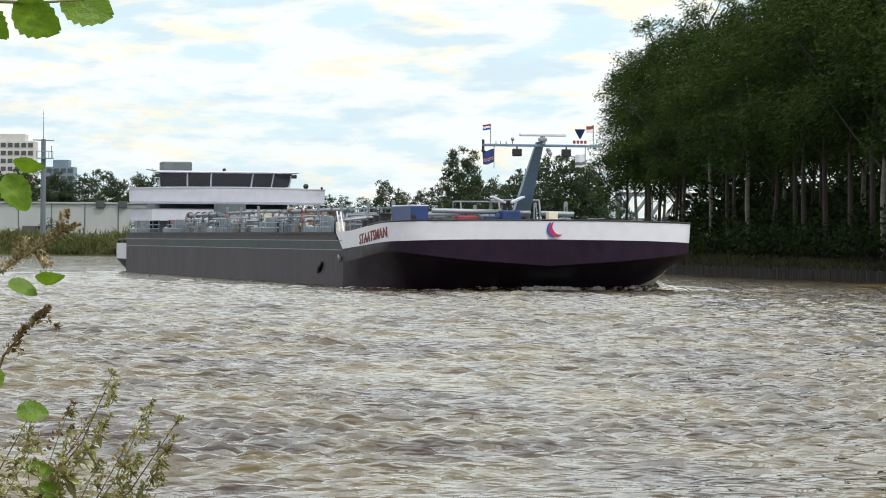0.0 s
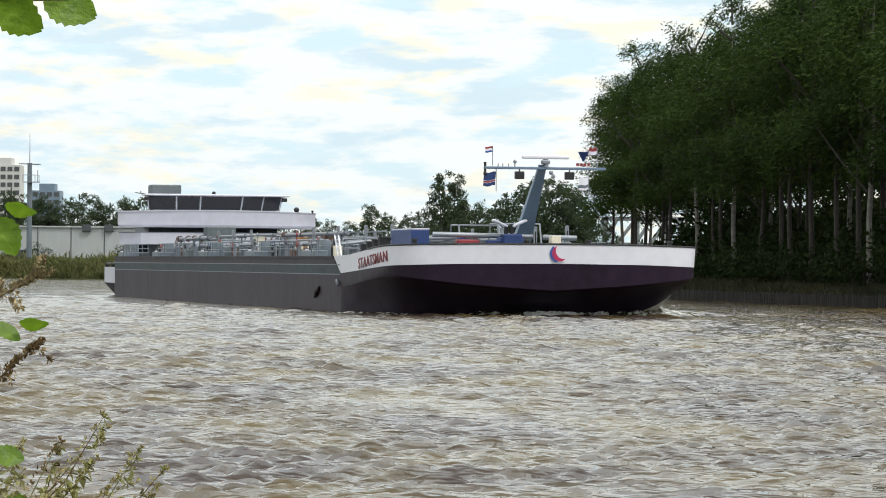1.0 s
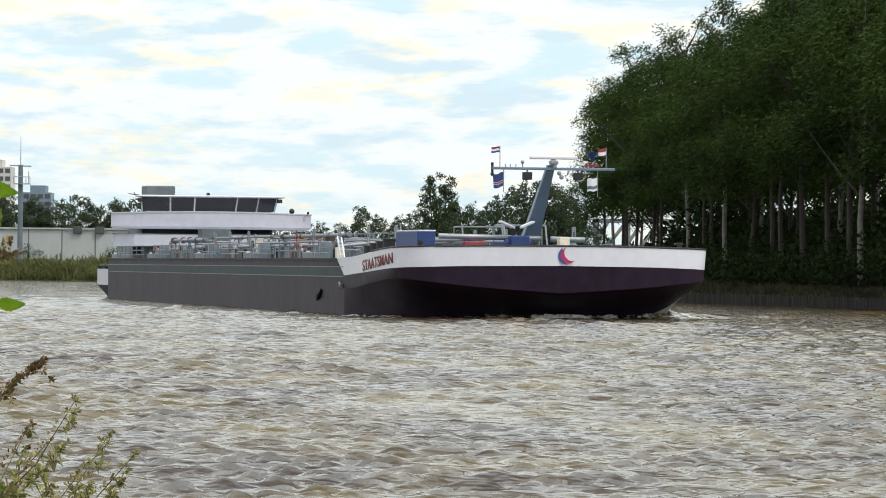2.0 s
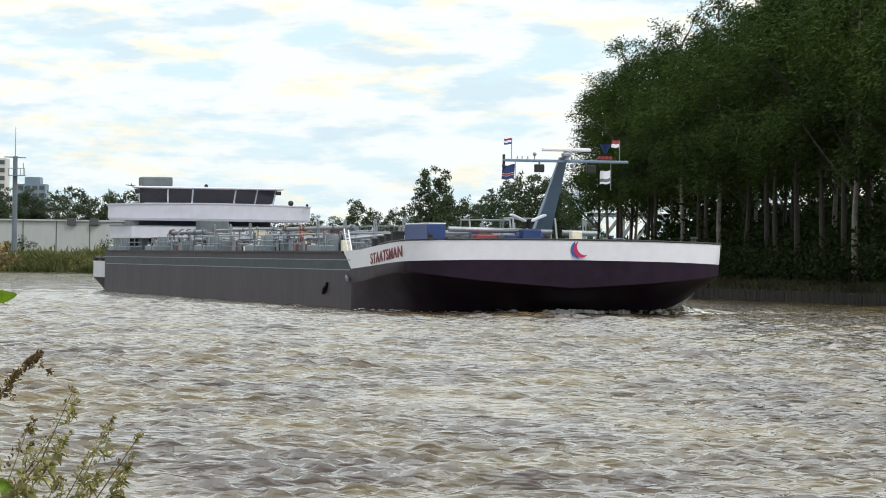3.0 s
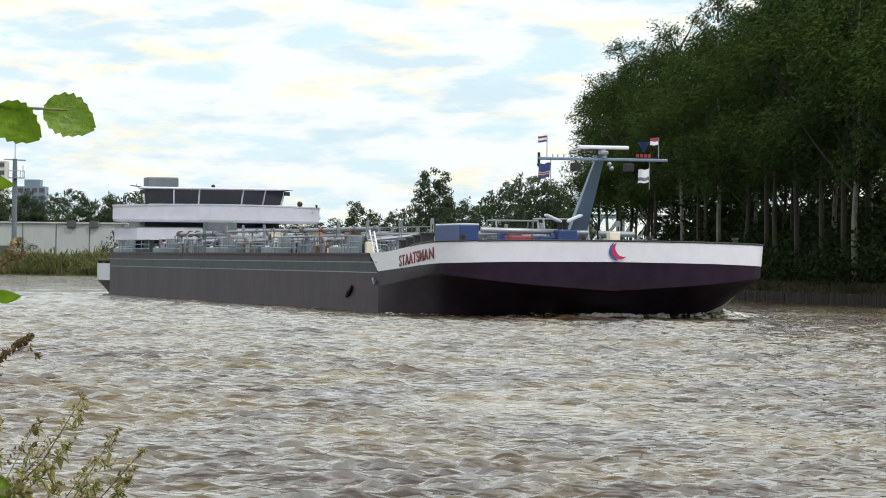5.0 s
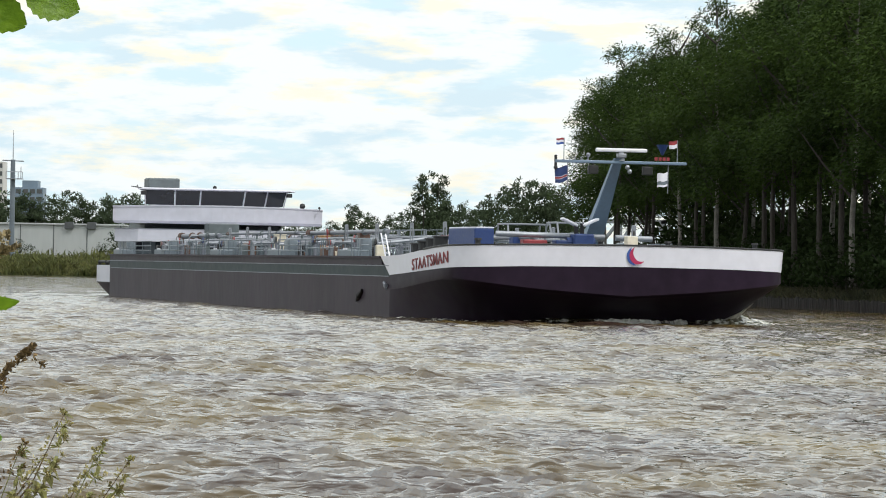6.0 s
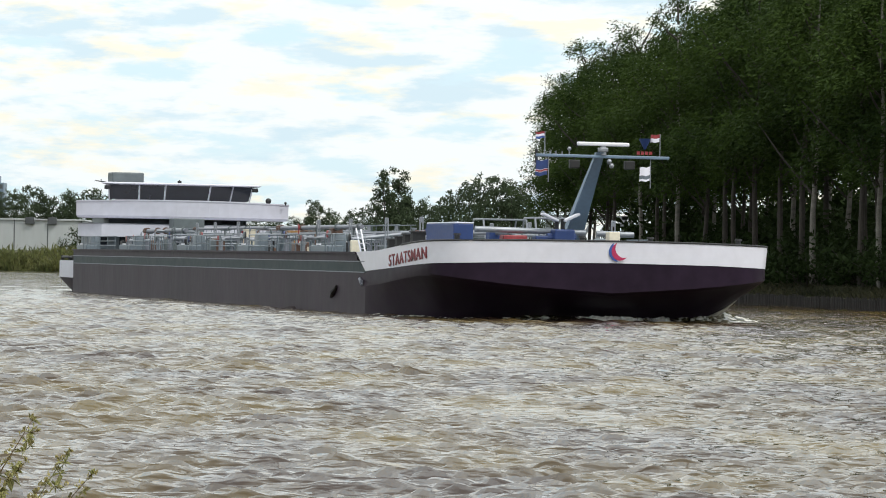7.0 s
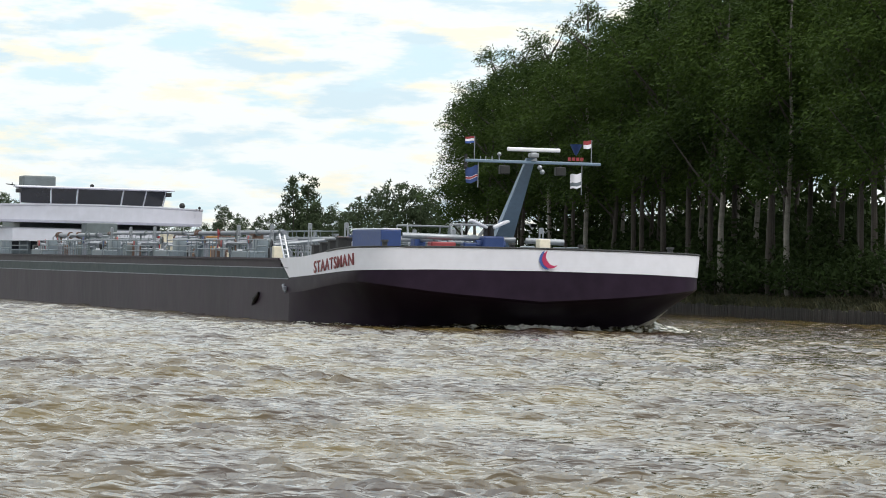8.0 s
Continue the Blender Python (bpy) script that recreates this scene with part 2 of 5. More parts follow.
def wave_height(x, y, d):
    """Short wind waves with flat troughs and peaked crests, in gusts, on a low swell."""
    rng = np.random.default_rng(5)
    small = choppy(x, y, d, rng, 0.28, 0.80, 56, 0.44)
    large = choppy(x, y, d, rng, 1.0, 2.6, 34, 0.48)
    swell = choppy(x, y, d, rng, 3.0, 7.0, 12, 0.5)
    gust = 0.85 + 0.35 * np.sin(x * 0.31 + 1.7 * np.sin(y * 0.07)) * np.sin(y * 0.11 + x * 0.05)
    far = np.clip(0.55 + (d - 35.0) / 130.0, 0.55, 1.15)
    peaked = lambda h: h + 0.25 * (np.clip(h, -2.0, 2.2) ** 2 - 1.0)
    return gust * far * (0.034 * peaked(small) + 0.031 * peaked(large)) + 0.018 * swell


def build_water():
    d = [33.0]
    while d[-1] < 570:
        d.append(d[-1] + float(grid_step(d[-1])))
    d = np.array(d)
    tan = np.linspace(-0.265, 0.190, 310)
    D, A = np.meshgrid(d, tan, indexing="ij")
    X, Y = D * A, D
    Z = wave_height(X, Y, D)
    n, k = D.shape
    co = np.stack([X, Y, Z], -1).reshape(-1, 3)
    i = (np.arange(n - 1)[:, None] * k + np.arange(k - 1)[None, :]).reshape(-1)
    quads = np.stack([i, i + 1, i + k + 1, i + k], -1)
    base = len(co)
    rim = np.array([(-1500, -500, -0.35), (1500, -500, -0.35), (1500, 1000, -0.35), (-1500, 1000, -0.35)])
    co = np.concatenate([co, rim])
    quads = np.concatenate([quads, [[base, base + 1, base + 2, base + 3]]])
    me = bpy.data.meshes.new("water")
    me.vertices.add(len(co))
    me.vertices.foreach_set("co", co.astype(np.float32).ravel())
    me.loops.add(len(quads) * 4)
    me.loops.foreach_set("vertex_index", quads.astype(np.int32).ravel())
    me.polygons.add(len(quads))
    me.polygons.foreach_set("loop_start", np.arange(0, len(quads) * 4, 4, dtype=np.int32))
    me.update(calc_edges=True)
    me.validate()
    me.shade_smooth()
    me.materials.append(WATER)
    return tagged(new("water", me), "choppy olive-grey canal water with bright wind ripples", "water", kind="structure")


water = build_water()


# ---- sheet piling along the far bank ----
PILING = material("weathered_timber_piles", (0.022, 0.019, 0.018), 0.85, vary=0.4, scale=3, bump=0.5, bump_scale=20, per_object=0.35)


def build_piling():
    wall = tagged(new("bank_piling"), "weathered dark timber piling along the grassy bank", "piling", kind="structure")
    bm = bmesh.new()
    rod(bm, (0, 0, -1.4), (0, 0, 0.80), 0.10, 0.09, 8)
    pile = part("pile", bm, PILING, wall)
    me = pile.data
    rng = random.Random(3)
    ys = np.arange(213.0, 306.0, 0.34)
    for j, y in enumerate(ys):
        ob = pile if j == 0 else new("pile", me)
        ob.parent = wall
        ob.location = (bank_x(y) - 0.18 + rng.uniform(-0.03, 0.03), y, rng.uniform(-0.12, 0.06))
        ob.rotation_euler = (rng.uniform(-0.03, 0.03), rng.uniform(-0.03, 0.03), rng.uniform(0, 3))
    bm = bmesh.new()
    for y in np.arange(306.0, 480.0, 0.6):
        rod(bm, (bank_x(y) - 0.18, y, -1.3), (bank_x(y) - 0.18, y, 0.72 + rng.uniform(-0.1, 0.06)), 0.26, 0.24, 6)
    for y in np.arange(150.0, 213.0, 0.6):
        rod(bm, (bank_x(y) - 0.18, y, -1.3), (bank_x(y) - 0.18, y, 0.72 + rng.uniform(-0.1, 0.06)), 0.26, 0.24, 6)
    tagged(part("piles", bm, PILING, wall), kind="stuff")


build_piling()

# ---- the tanker barge: x forward from the stem, y to port, z up from the waterline ----
HALF = [(-118.5, 6.6), (-113, 7.6), (-108, 8.3), (-104, 8.5), (-80, 8.5), (-55, 8.5), (-32, 8.5), (-15.4, 8.5), (-13.6, 8.49), (-11, 8.47), (-8.5, 8.44),
        (-6.5, 8.41), (-4.8, 8.38), (-3.5, 8.34), (-2.5, 8.26), (-1.75, 8.10), (-1.15, 7.72), (-0.75, 7.15), (-0.48, 6.35), (-0.30, 5.2), (-0.17, 3.9), (-0.08, 2.6), (-0.02, 1.3), (0.0, 0.0)]


def lerp(x, xs, ys):
    return float(np.interp(x, xs, ys))


def girth(i):
    """Arc position of a plan station from the stem, in metres."""
    s = 0.0
    for a, b in zip(HALF[i:], HALF[i + 1:]):
        s += math.dist(a, b)
    return s


GIRTH = [girth(i) for i in range(len(HALF))]
SHEER_TOP = ([0, 4, 7, 9.5, 12, 15.5, 19, 22.5], [3.74, 3.72, 3.66, 3.60, 3.50, 3.28, 3.09, 3.05])
WHITE_LOW = ([0, 5, 9, 12, 16, 22, 23, 200], [2.74, 2.70, 2.58, 2.47, 2.30, 2.08, 2.08, 2.08])
KNUCKLE = ([0, 1.2, 4.5, 8.2, 10, 13, 18, 23, 40, 200], [1.22, 1.30, 1.52, 1.92, 2.02, 1.85, 1.50, 1.30, 1.0, 1.0])


def hull_point(i, side, z, level):
    """A shell point at plan station i. level: 0 below water, 1 at the water, 2 at the knuckle, 3 above it."""
    u, v = HALF[i]
    s = GIRTH[i]
    if level <= 1:
        k = lerp(s, [0, 6, 9, 14, 19.5, 30], [1.0, 1.0, 0.95, 0.5, 0.0, 0.0])
        back, inset = (4.2, 2.3) if level == 1 else (7.0, 3.4)
        front = lerp(s, [0, 6, 9, 12], [1.0, 0.92, 0.55, 0.15])
        u = u - back * k * front
        v = max(0.0, v - inset * k * lerp(v, [0, 3, 7], [0.1, 0.35, 1.0]))
    elif level == 2:
        k = lerp(s, [0, 9, 14, 20], [1.0, 0.6, 0.25, 0.0])
        u, v = u - 0.25 * k, max(0.0, v - 0.12 * k)
    return (u, side * v, z)


def both_sides(i0, fn):
    """Plan stations from starboard aft round the stem to port aft."""
    st = [fn(i, -1) for i in range(i0, len(HALF))]
    return st + [fn(i, 1) for i in range(len(HALF) - 2, i0 - 1, -1)]


NBOW = 8       # first station of the bow shell
barge = new("tanker_barge")
tagged(barge, "inland tanker barge with grey sides, black bow and white bulwark", "ship")


def build_hull():
    # bow shell
    bm = bmesh.new()
    rings = [both_sides(NBOW, lambda i, s: hull_point(i, s, -1.6, 0)),
             both_sides(NBOW, lambda i, s: hull_point(i, s, 0.0, 1)),
             both_sides(NBOW, lambda i, s: hull_point(i, s, lerp(GIRTH[i], *KNUCKLE), 2))]
    loft(bm, rings)
    part("bow_forefoot", bm, HULL_BOW, barge, "black-violet raked underside of the bow", True)
    bm = bmesh.new()
    rings = [both_sides(NBOW, lambda i, s: hull_point(i, s, lerp(GIRTH[i], *KNUCKLE), 2)),
             both_sides(NBOW, lambda i, s: hull_point(i, s, lerp(GIRTH[i], *KNUCKLE) + 0.12, 3)),
             both_sides(NBOW, lambda i, s: hull_point(i, s, lerp(GIRTH[i], *WHITE_LOW), 3))]
    loft(bm, rings)
    part("bow_hull", bm, HULL_BOW, barge, "black-violet painted bow plating", True)
    # side shells, port and starboard, each one plate run
    for side in (-1, 1):
        bm = bmesh.new()
        n = NBOW + 1
        loft(bm, [[hull_point(i, side, z, 3) for i in range(3, n)] for z in (-1.6, 0.0, 1.0, 2.05)][::side])
        box(bm, -104.05, -103.95, side * 8.2 - 0.3, side * 8.2 + 0.3, -1.5, 3.0)
        part("side_plating", bm, HULL_SIDE, barge, "taupe grey hull side plating")
        bm = bmesh.new()
        loft(bm, [[hull_point(i, side, z, 3) for i in range(3, n)] for z in (2.05, 2.58)][::side])
        part("hull_band", bm, HULL_BAND, barge, "slate green stripe along the hull")
        bm = bmesh.new()
        loft(bm, [[hull_point(i, side, z, 3) for i in range(3, n - 1)] for z in (2.58, 3.04)][::side])
        box(bm, -104, -15.4, side * 8.5 - 0.13, side * 8.5 + 0.13, 2.98, 3.08)
        part("gunwale", bm, HULL_SIDE, barge)
        for z in (2.07, 2.6):
            bm = bmesh.new()
            box(bm, -104, -13.7, side * 8.5 - 0.05, side * 8.5 + 0.05, z - 0.022, z + 0.022)
            part("rubbing_strip", bm, PIPE, barge, "thin pale grey rubbing strip")
        # stern quarter: a lower white-grey bulwark behind the grey side
        bm = bmesh.new()
        q = [(-113.0, side * 8.1, 0), (-109.5, side * 8.4, 0), (-106.5, side * 8.45, 0), (-104.0, side * 8.45, 0)]
        loft(bm, [[(x, y, z) for x, y, _ in q] for z in (1.0, 2.25)][::side])
        loft(bm, [[(x, y * 0.975, z) for x, y, _ in q] for z in (2.25, 1.0)][::side])
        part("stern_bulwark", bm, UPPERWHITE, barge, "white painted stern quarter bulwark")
        bm = bmesh.new()
        loft(bm, [[(x + back, y * k, z) for x, y, _ in q] for z, k, back in ((-1.6, 0.84, 4.0), (0.0, 0.93, 2.6), (1.0, 1.0, 0.0))][::side])
        part("stern_quarter", bm, HULL_SIDE, barge)
    # decks
    bm = bmesh.new()
    for a, b in ((0, 3),):
        bm.faces.new([bm.verts.new(p) for p in ((-112.5, 6.7, 1.6), (-112.5, -6.7, 1.6), (-104, -8.1, 1.6), (-104, 8.1, 1.6))])
    part("stern_deck", bm, DECKGREY, barge)
    bm = bmesh.new()
    box(bm, -104, -15.4, -8.45, 8.45, 2.85, 2.97)
    part("main_deck", bm, DECKGREY, barge, "blue-grey cargo deck")
    bm = bmesh.new()
    ring = [(x * 1.0 - 0.05, y * 0.985, 2.62) for x, y, _ in both_sides(NBOW - 1, lambda i, s: hull_point(i, s, 0, 3))]
    bm.faces.new([bm.verts.new(p) for p in reversed(ring)])
    part("fore_deck", bm, DECKGREY, barge)
    bm = bmesh.new()
    bm.faces.new([bm.verts.new(p) for p in ((-112.5, -6.9, 2.2), (-112.5, 6.9, 2.2), (-111.5, 6.0, -1.5), (-111.5, -6.0, -1.5))])
    part("transom", bm, HULL_SIDE, barge)


def build_bulwark():
    bm = bmesh.new()
    i0 = NBOW
    outer_low = both_sides(i0, lambda i, s: hull_point(i, s, lerp(GIRTH[i], *WHITE_LOW), 3))
    outer_top = both_sides(i0, lambda i, s: hull_point(i, s, lerp(GIRTH[i], *SHEER_TOP), 3))
    def lean(pts, d):
        r = []
        for x, y, z in pts:
            n = Vector((x + 9.0, y, 0)).normalized()
            r.append((x + n.x * d, y + n.y * d, z))
        return r
    low, top = lean(outer_low, 0.02), lean(outer_top, 0.10)
    # the aft ends slant forwards towards the foot
    for r, dx in ((top, -1.7), (low, 0.0)):
        for j in (0, -1):
            r[j] = (r[j][0] + dx, r[j][1], r[j][2])
    inner_top, inner_low = lean(top, -0.10), lean(low, -0.14)
    vs = loft(bm, [inner_low, inner_top, top, low])
    for j in (0, -1):
        bm.faces.new([r[j] for r in vs] if j else [r[j] for r in reversed(vs)])
    bmesh.ops.recalc_face_normals(bm, faces=bm.faces)
    part("bow_bulwark", bm, WHITE, barge, "white painted bow bulwark", True)
    # dark capping on the top edge, from the rise forward
    bm = bmesh.new()
    tube(bm, [(a[0], a[1], a[2] + 0.02) for a in top[3:-3]], [0.045] * len(top[3:-3]), 6)
    part("bulwark_capping", bm, BLACK, barge, "thin black capping rail")


build_hull()
build_bulwark()


# name on both bows, moon on the stem
def plan_half(u):
    return float(np.interp(u, [p[0] for p in HALF], [p[1] for p in HALF]))


def lettering(text, size, side, centre, z, rise, mat, parent, name):
    """Broad capitals laid on the curved bow plating."""
    cu = bpy.data.curves.new(name, "FONT")
    cu.body, cu.size, cu.extrude, cu.align_x, cu.align_y, cu.offset = text, size, 0.012, "CENTER", "CENTER", 0.010
    cu.space_character = 1.12
    tmp = bpy.data.objects.new(name, cu)
    me = bpy.data.meshes.new_from_object(tmp)
    bpy.data.objects.remove(tmp)
    for v in me.vertices:
        u = centre - side * v.co.x * 1.36
        up = z + v.co.y + rise * (u - centre)
        v.co = (u, side * (plan_half(u) + 0.075 + 0.02 * (up - z) + v.co.z), up)
    me.materials.append(mat)
    ob = new(name, me)
    ob.parent = parent
    return tagged(ob, "dark red capital letters on white")


for side in (-1, 1):
    lettering("STAATSMAN", 0.78, side, -5.55, 2.84, 0.066, NAMERED, barge, "ship_name")


def crescent(bm, r, cut, y0, z0, x0, a0, a1, n=26):
    """A moon sickle in the y-z plane, thickness forward."""
    outer, inner = [], []
    for j in range(n + 1):
        a = a0 + (a1 - a0) * j / n
        outer.append((y0 + r * math.cos(a), z0 + r * math.sin(a)))
        k = max(0.0, math.sin(math.pi * j / n)) ** 0.8
        inner.append((y0 + (r - cut * k) * math.cos(a), z0 + (r - cut * k) * math.sin(a)))
    front = [[bm.verts.new((x0 + 0.02, *p)) for p in row] for row in (outer, inner)]
    for j in range(n):
        vs = (front[0][j], front[0][j + 1], front[1][j + 1], front[1][j])
        if len({tuple(round(c, 5) for c in v.co) for v in vs}) == 4:
            bm.faces.new(vs)
        else:
            bmesh.ops.contextual_create(bm, geom=list(dict.fromkeys(vs)))
    bmesh.ops.remove_doubles(bm, verts=bm.verts, dist=0.001)
    return bm


bm = crescent(bmesh.new(), 0.42, 0.23, 0.33, 3.29, 0.085, radians(112), radians(318))
part("moon_emblem", bm, MOONPINK, barge, "crimson crescent moon emblem")
bm = crescent(bmesh.new(), 0.46, 0.25, 0.24, 3.27, 0.075, radians(118), radians(268))
part("moon_emblem_edge", bm, MOONBLUE, barge, "blue edge of the crescent moon")


# superstructure aft
def build_superstructure():
    # lower deckhouse
    bm = bmesh.new()
    box(bm, -113, -107.0, -6.8, 6.8, 1.6, 3.2)
    box(bm, -110.0, -105.5, -7.0, 7.0, 3.1, 4.3, 0.06)
    house = part("deckhouse", bm, GREYBLUE, barge, "grey-blue lower deckhouse")
    bm = bmesh.new()
    v = [[(-109.5, -7.2, z), (-105.6, -7.95, z), (-104.5, -6.4, z), (-104.0, 0.0, z), (-104.5, 6.4, z), (-105.6, 8.25, z), (-109.5, 7.9, z)] for z in (4.05, 4.95, 5.02)]
    v[2] = [(x * 0.9995, y * 1.02, z) for x, y, z in v[2]]
    loft(bm, v, True)
    bm.faces.new([bm.verts.new(p) for p in v[2]])
    bm.faces.new([bm.verts.new(p) for p in reversed(v[0])])
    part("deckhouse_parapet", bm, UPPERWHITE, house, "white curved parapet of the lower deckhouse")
    for y in np.arange(-6.2, 6.3, 1.75):
        bm = bmesh.new()
        box(bm, -105.5, -105.46, y - 0.45, y + 0.45, 3.45, 4.1)
        part("window", bm, GLASS, house, "dark cabin window")
    # dark recess under the bridge platform: its shade given as an added dark box
    bm = bmesh.new()
    box(bm, -116, -108.5, -5.2, 5.2, 5.05, 5.5)
    part("lift_column", bm, DECKGREY, barge, "dark box for the shaded recess under the wheelhouse")
    # bridge platform: bowed front, white parapet
    def front(v, k=0.0):
        return -106.6 + 1.9 * math.cos(v / 8.0 * math.pi / 2) + k
    vs = np.linspace(-7.95, 7.95, 21)
    bm = bmesh.new()
    rings = []
    for z, k, wide in ((5.42, -0.12, 0.985), (5.6, 0.0, 1.0), (6.52, 0.05, 1.0), (6.60, 0.10, 1.006), (6.68, 0.10, 1.006), (6.68, -0.15, 0.985), (5.7, -0.15, 0.985)):
        rings.append([(-111.0, -6.55 * wide, z)] + [(front(v, k), v * wide, z + (0.13 * math.cos(v / 8.0 * math.pi / 2) if z > 6 else 0.0)) for v in vs] + [(-111.0, 7.6 * wide, z)])
    loft(bm, rings)
    rr = rings[0]
    bm.faces.new([bm.verts.new(p) for p in reversed(rr)])
    bm.faces.new([bm.verts.new((x, y, 5.72)) for x, y, z in rr])
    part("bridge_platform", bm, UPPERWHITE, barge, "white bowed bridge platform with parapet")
    # wheelhouse
    wh = new("wheelhouse")
    wh.parent = barge
    tagged(wh, "wheelhouse with raked dark windows and flat white roof")
    bm = bmesh.new()
    box(bm, -112.0, -108.0, -4.3, 5.0, 5.7, 6.86, 0.04)
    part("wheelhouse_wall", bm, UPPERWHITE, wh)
    b0, t0 = -107.95, -107.35       # windows rake outwards to the top
    cuts = [-5.3, -3.05, -1.15, 2.15, 3.8, 5.25]
    for a, b in zip(cuts, cuts[1:]):
        bm = bmesh.new()
        k = 1.03
        q = [(b0, a + 0.06, 6.84), (b0, b - 0.06, 6.84), (t0, (b - 0.06) * k, 7.92), (t0, (a + 0.06) * k, 7.92)]
        back = [(x - 0.08, y, z) for x, y, z in q]
        v = [bm.verts.new(p) for p in q + back]
        bm.faces.new(v[:4])
        bm.faces.new(v[7:3:-1])
        for j in range(4):
            bm.faces.new((v[j], v[4 + j], v[4 + (j + 1) % 4], v[(j + 1) % 4]))
        part("window_pane", bm, GLASS, wh, "dark raked wheelhouse pane")
    for a in cuts:
        bm = bmesh.new()
        rod(bm, (b0 + 0.02, a, 6.82), (t0 + 0.02, a * 1.03, 7.95), 0.05, n=6)
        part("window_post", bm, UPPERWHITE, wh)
    for side in (-1, 1):
        bm = bmesh.new()
        v = [bm.verts.new(p) for p in ((b0, side * 5.0, 6.84), (-112.0, side * 3.95, 6.84), (-112.0, side * 4.2, 7.92), (t0, side * 5.25, 7.92))]
        bm.faces.new(v[::side])
        part("side_window", bm, GLASS, wh)
    bm = bmesh.new()
    rings = []
    for z, k in ((7.92, 0.97), (7.97, 1.0), (8.02, 1.0), (8.10, 0.93)):
        rings.append([(-110.6 + (x * k), y * k, z) for x, y in ((-1.6, -4.8), (3.4, -6.0), (3.85, 0.0), (3.4, 6.0), (-1.6, 5.6))])
    loft(bm, rings, True)
    bm.faces.new([bm.verts.new(p) for p in reversed(rings[0])])
    bm.faces.new([bm.verts.new(p) for p in rings[-1]])
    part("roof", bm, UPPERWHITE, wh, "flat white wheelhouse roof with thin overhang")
    bm = bmesh.new()
    box(bm, -111.4, -109.4, -4.85, -2.45, 8.08, 8.86, 0.10)
    part("roof_unit", bm, DECKGREY, wh, "dark grey rounded roof unit")
    bm = bmesh.new()
    rod(bm, (-107.4, -0.15, 8.1), (-107.4, -0.15, 8.32), 0.06)
    box(bm, -107.5, -107.25, -0.28, -0.02, 8.1, 8.28, 0.03)
    part("roof_lamp", bm, BLACK, wh)
    bm = bmesh.new()
    rod(bm, (-107.9, -5.4, 8.05), (-107.2, -6.5, 8.16), 0.05, 0.03)
    rod(bm, (-107.5, -6.0, 8.1), (-107.5, -6.0, 8.28), 0.03)
    part("searchlight_arm", bm, BLACK, wh)
    for side in (-1, 1):
        bm = bmesh.new()
        box(bm, -107.5, -107.1, side * 5.55 - 0.2, side * 5.55 + 0.2, 7.55, 7.85, 0.05)
        part("deck_floodlight", bm, BLACK, wh)
    # instruments on the parapet
    for v, r in ((6.3, 0.22), (7.6, 0.1)):
        bm = bmesh.new()
        rod(bm, (-106, v, 6.6), (-106, v, 6.8), 0.04)
        bmesh.ops.create_uvsphere(bm, u_segments=10, v_segments=7, radius=r, matrix=Matrix.Translation((-106, v, 6.68 + r)))
        part("searchlight", bm, BLACK, barge)
    bm = bmesh.new()
    for dx in (-111.5, -108.0, -106.2):
        rod(bm, (dx, -8.1, 1.6), (dx, -8.1, 2.6), 0.13)
    rod(bm, (-111.5, -8.1, 2.5), (-106.2, -8.1, 2.5), 0.10)
    part("mooring_bitt", bm, BLACK, barge)
    bm = bmesh.new()
    box(bm, -103.5, -101.8, -1.6, 0.7, 4.1, 5.45, 0.08)
    part("ventilation_trunk", bm, DECKGREY, barge, "dark grey ventilation trunk")


build_superstructure()

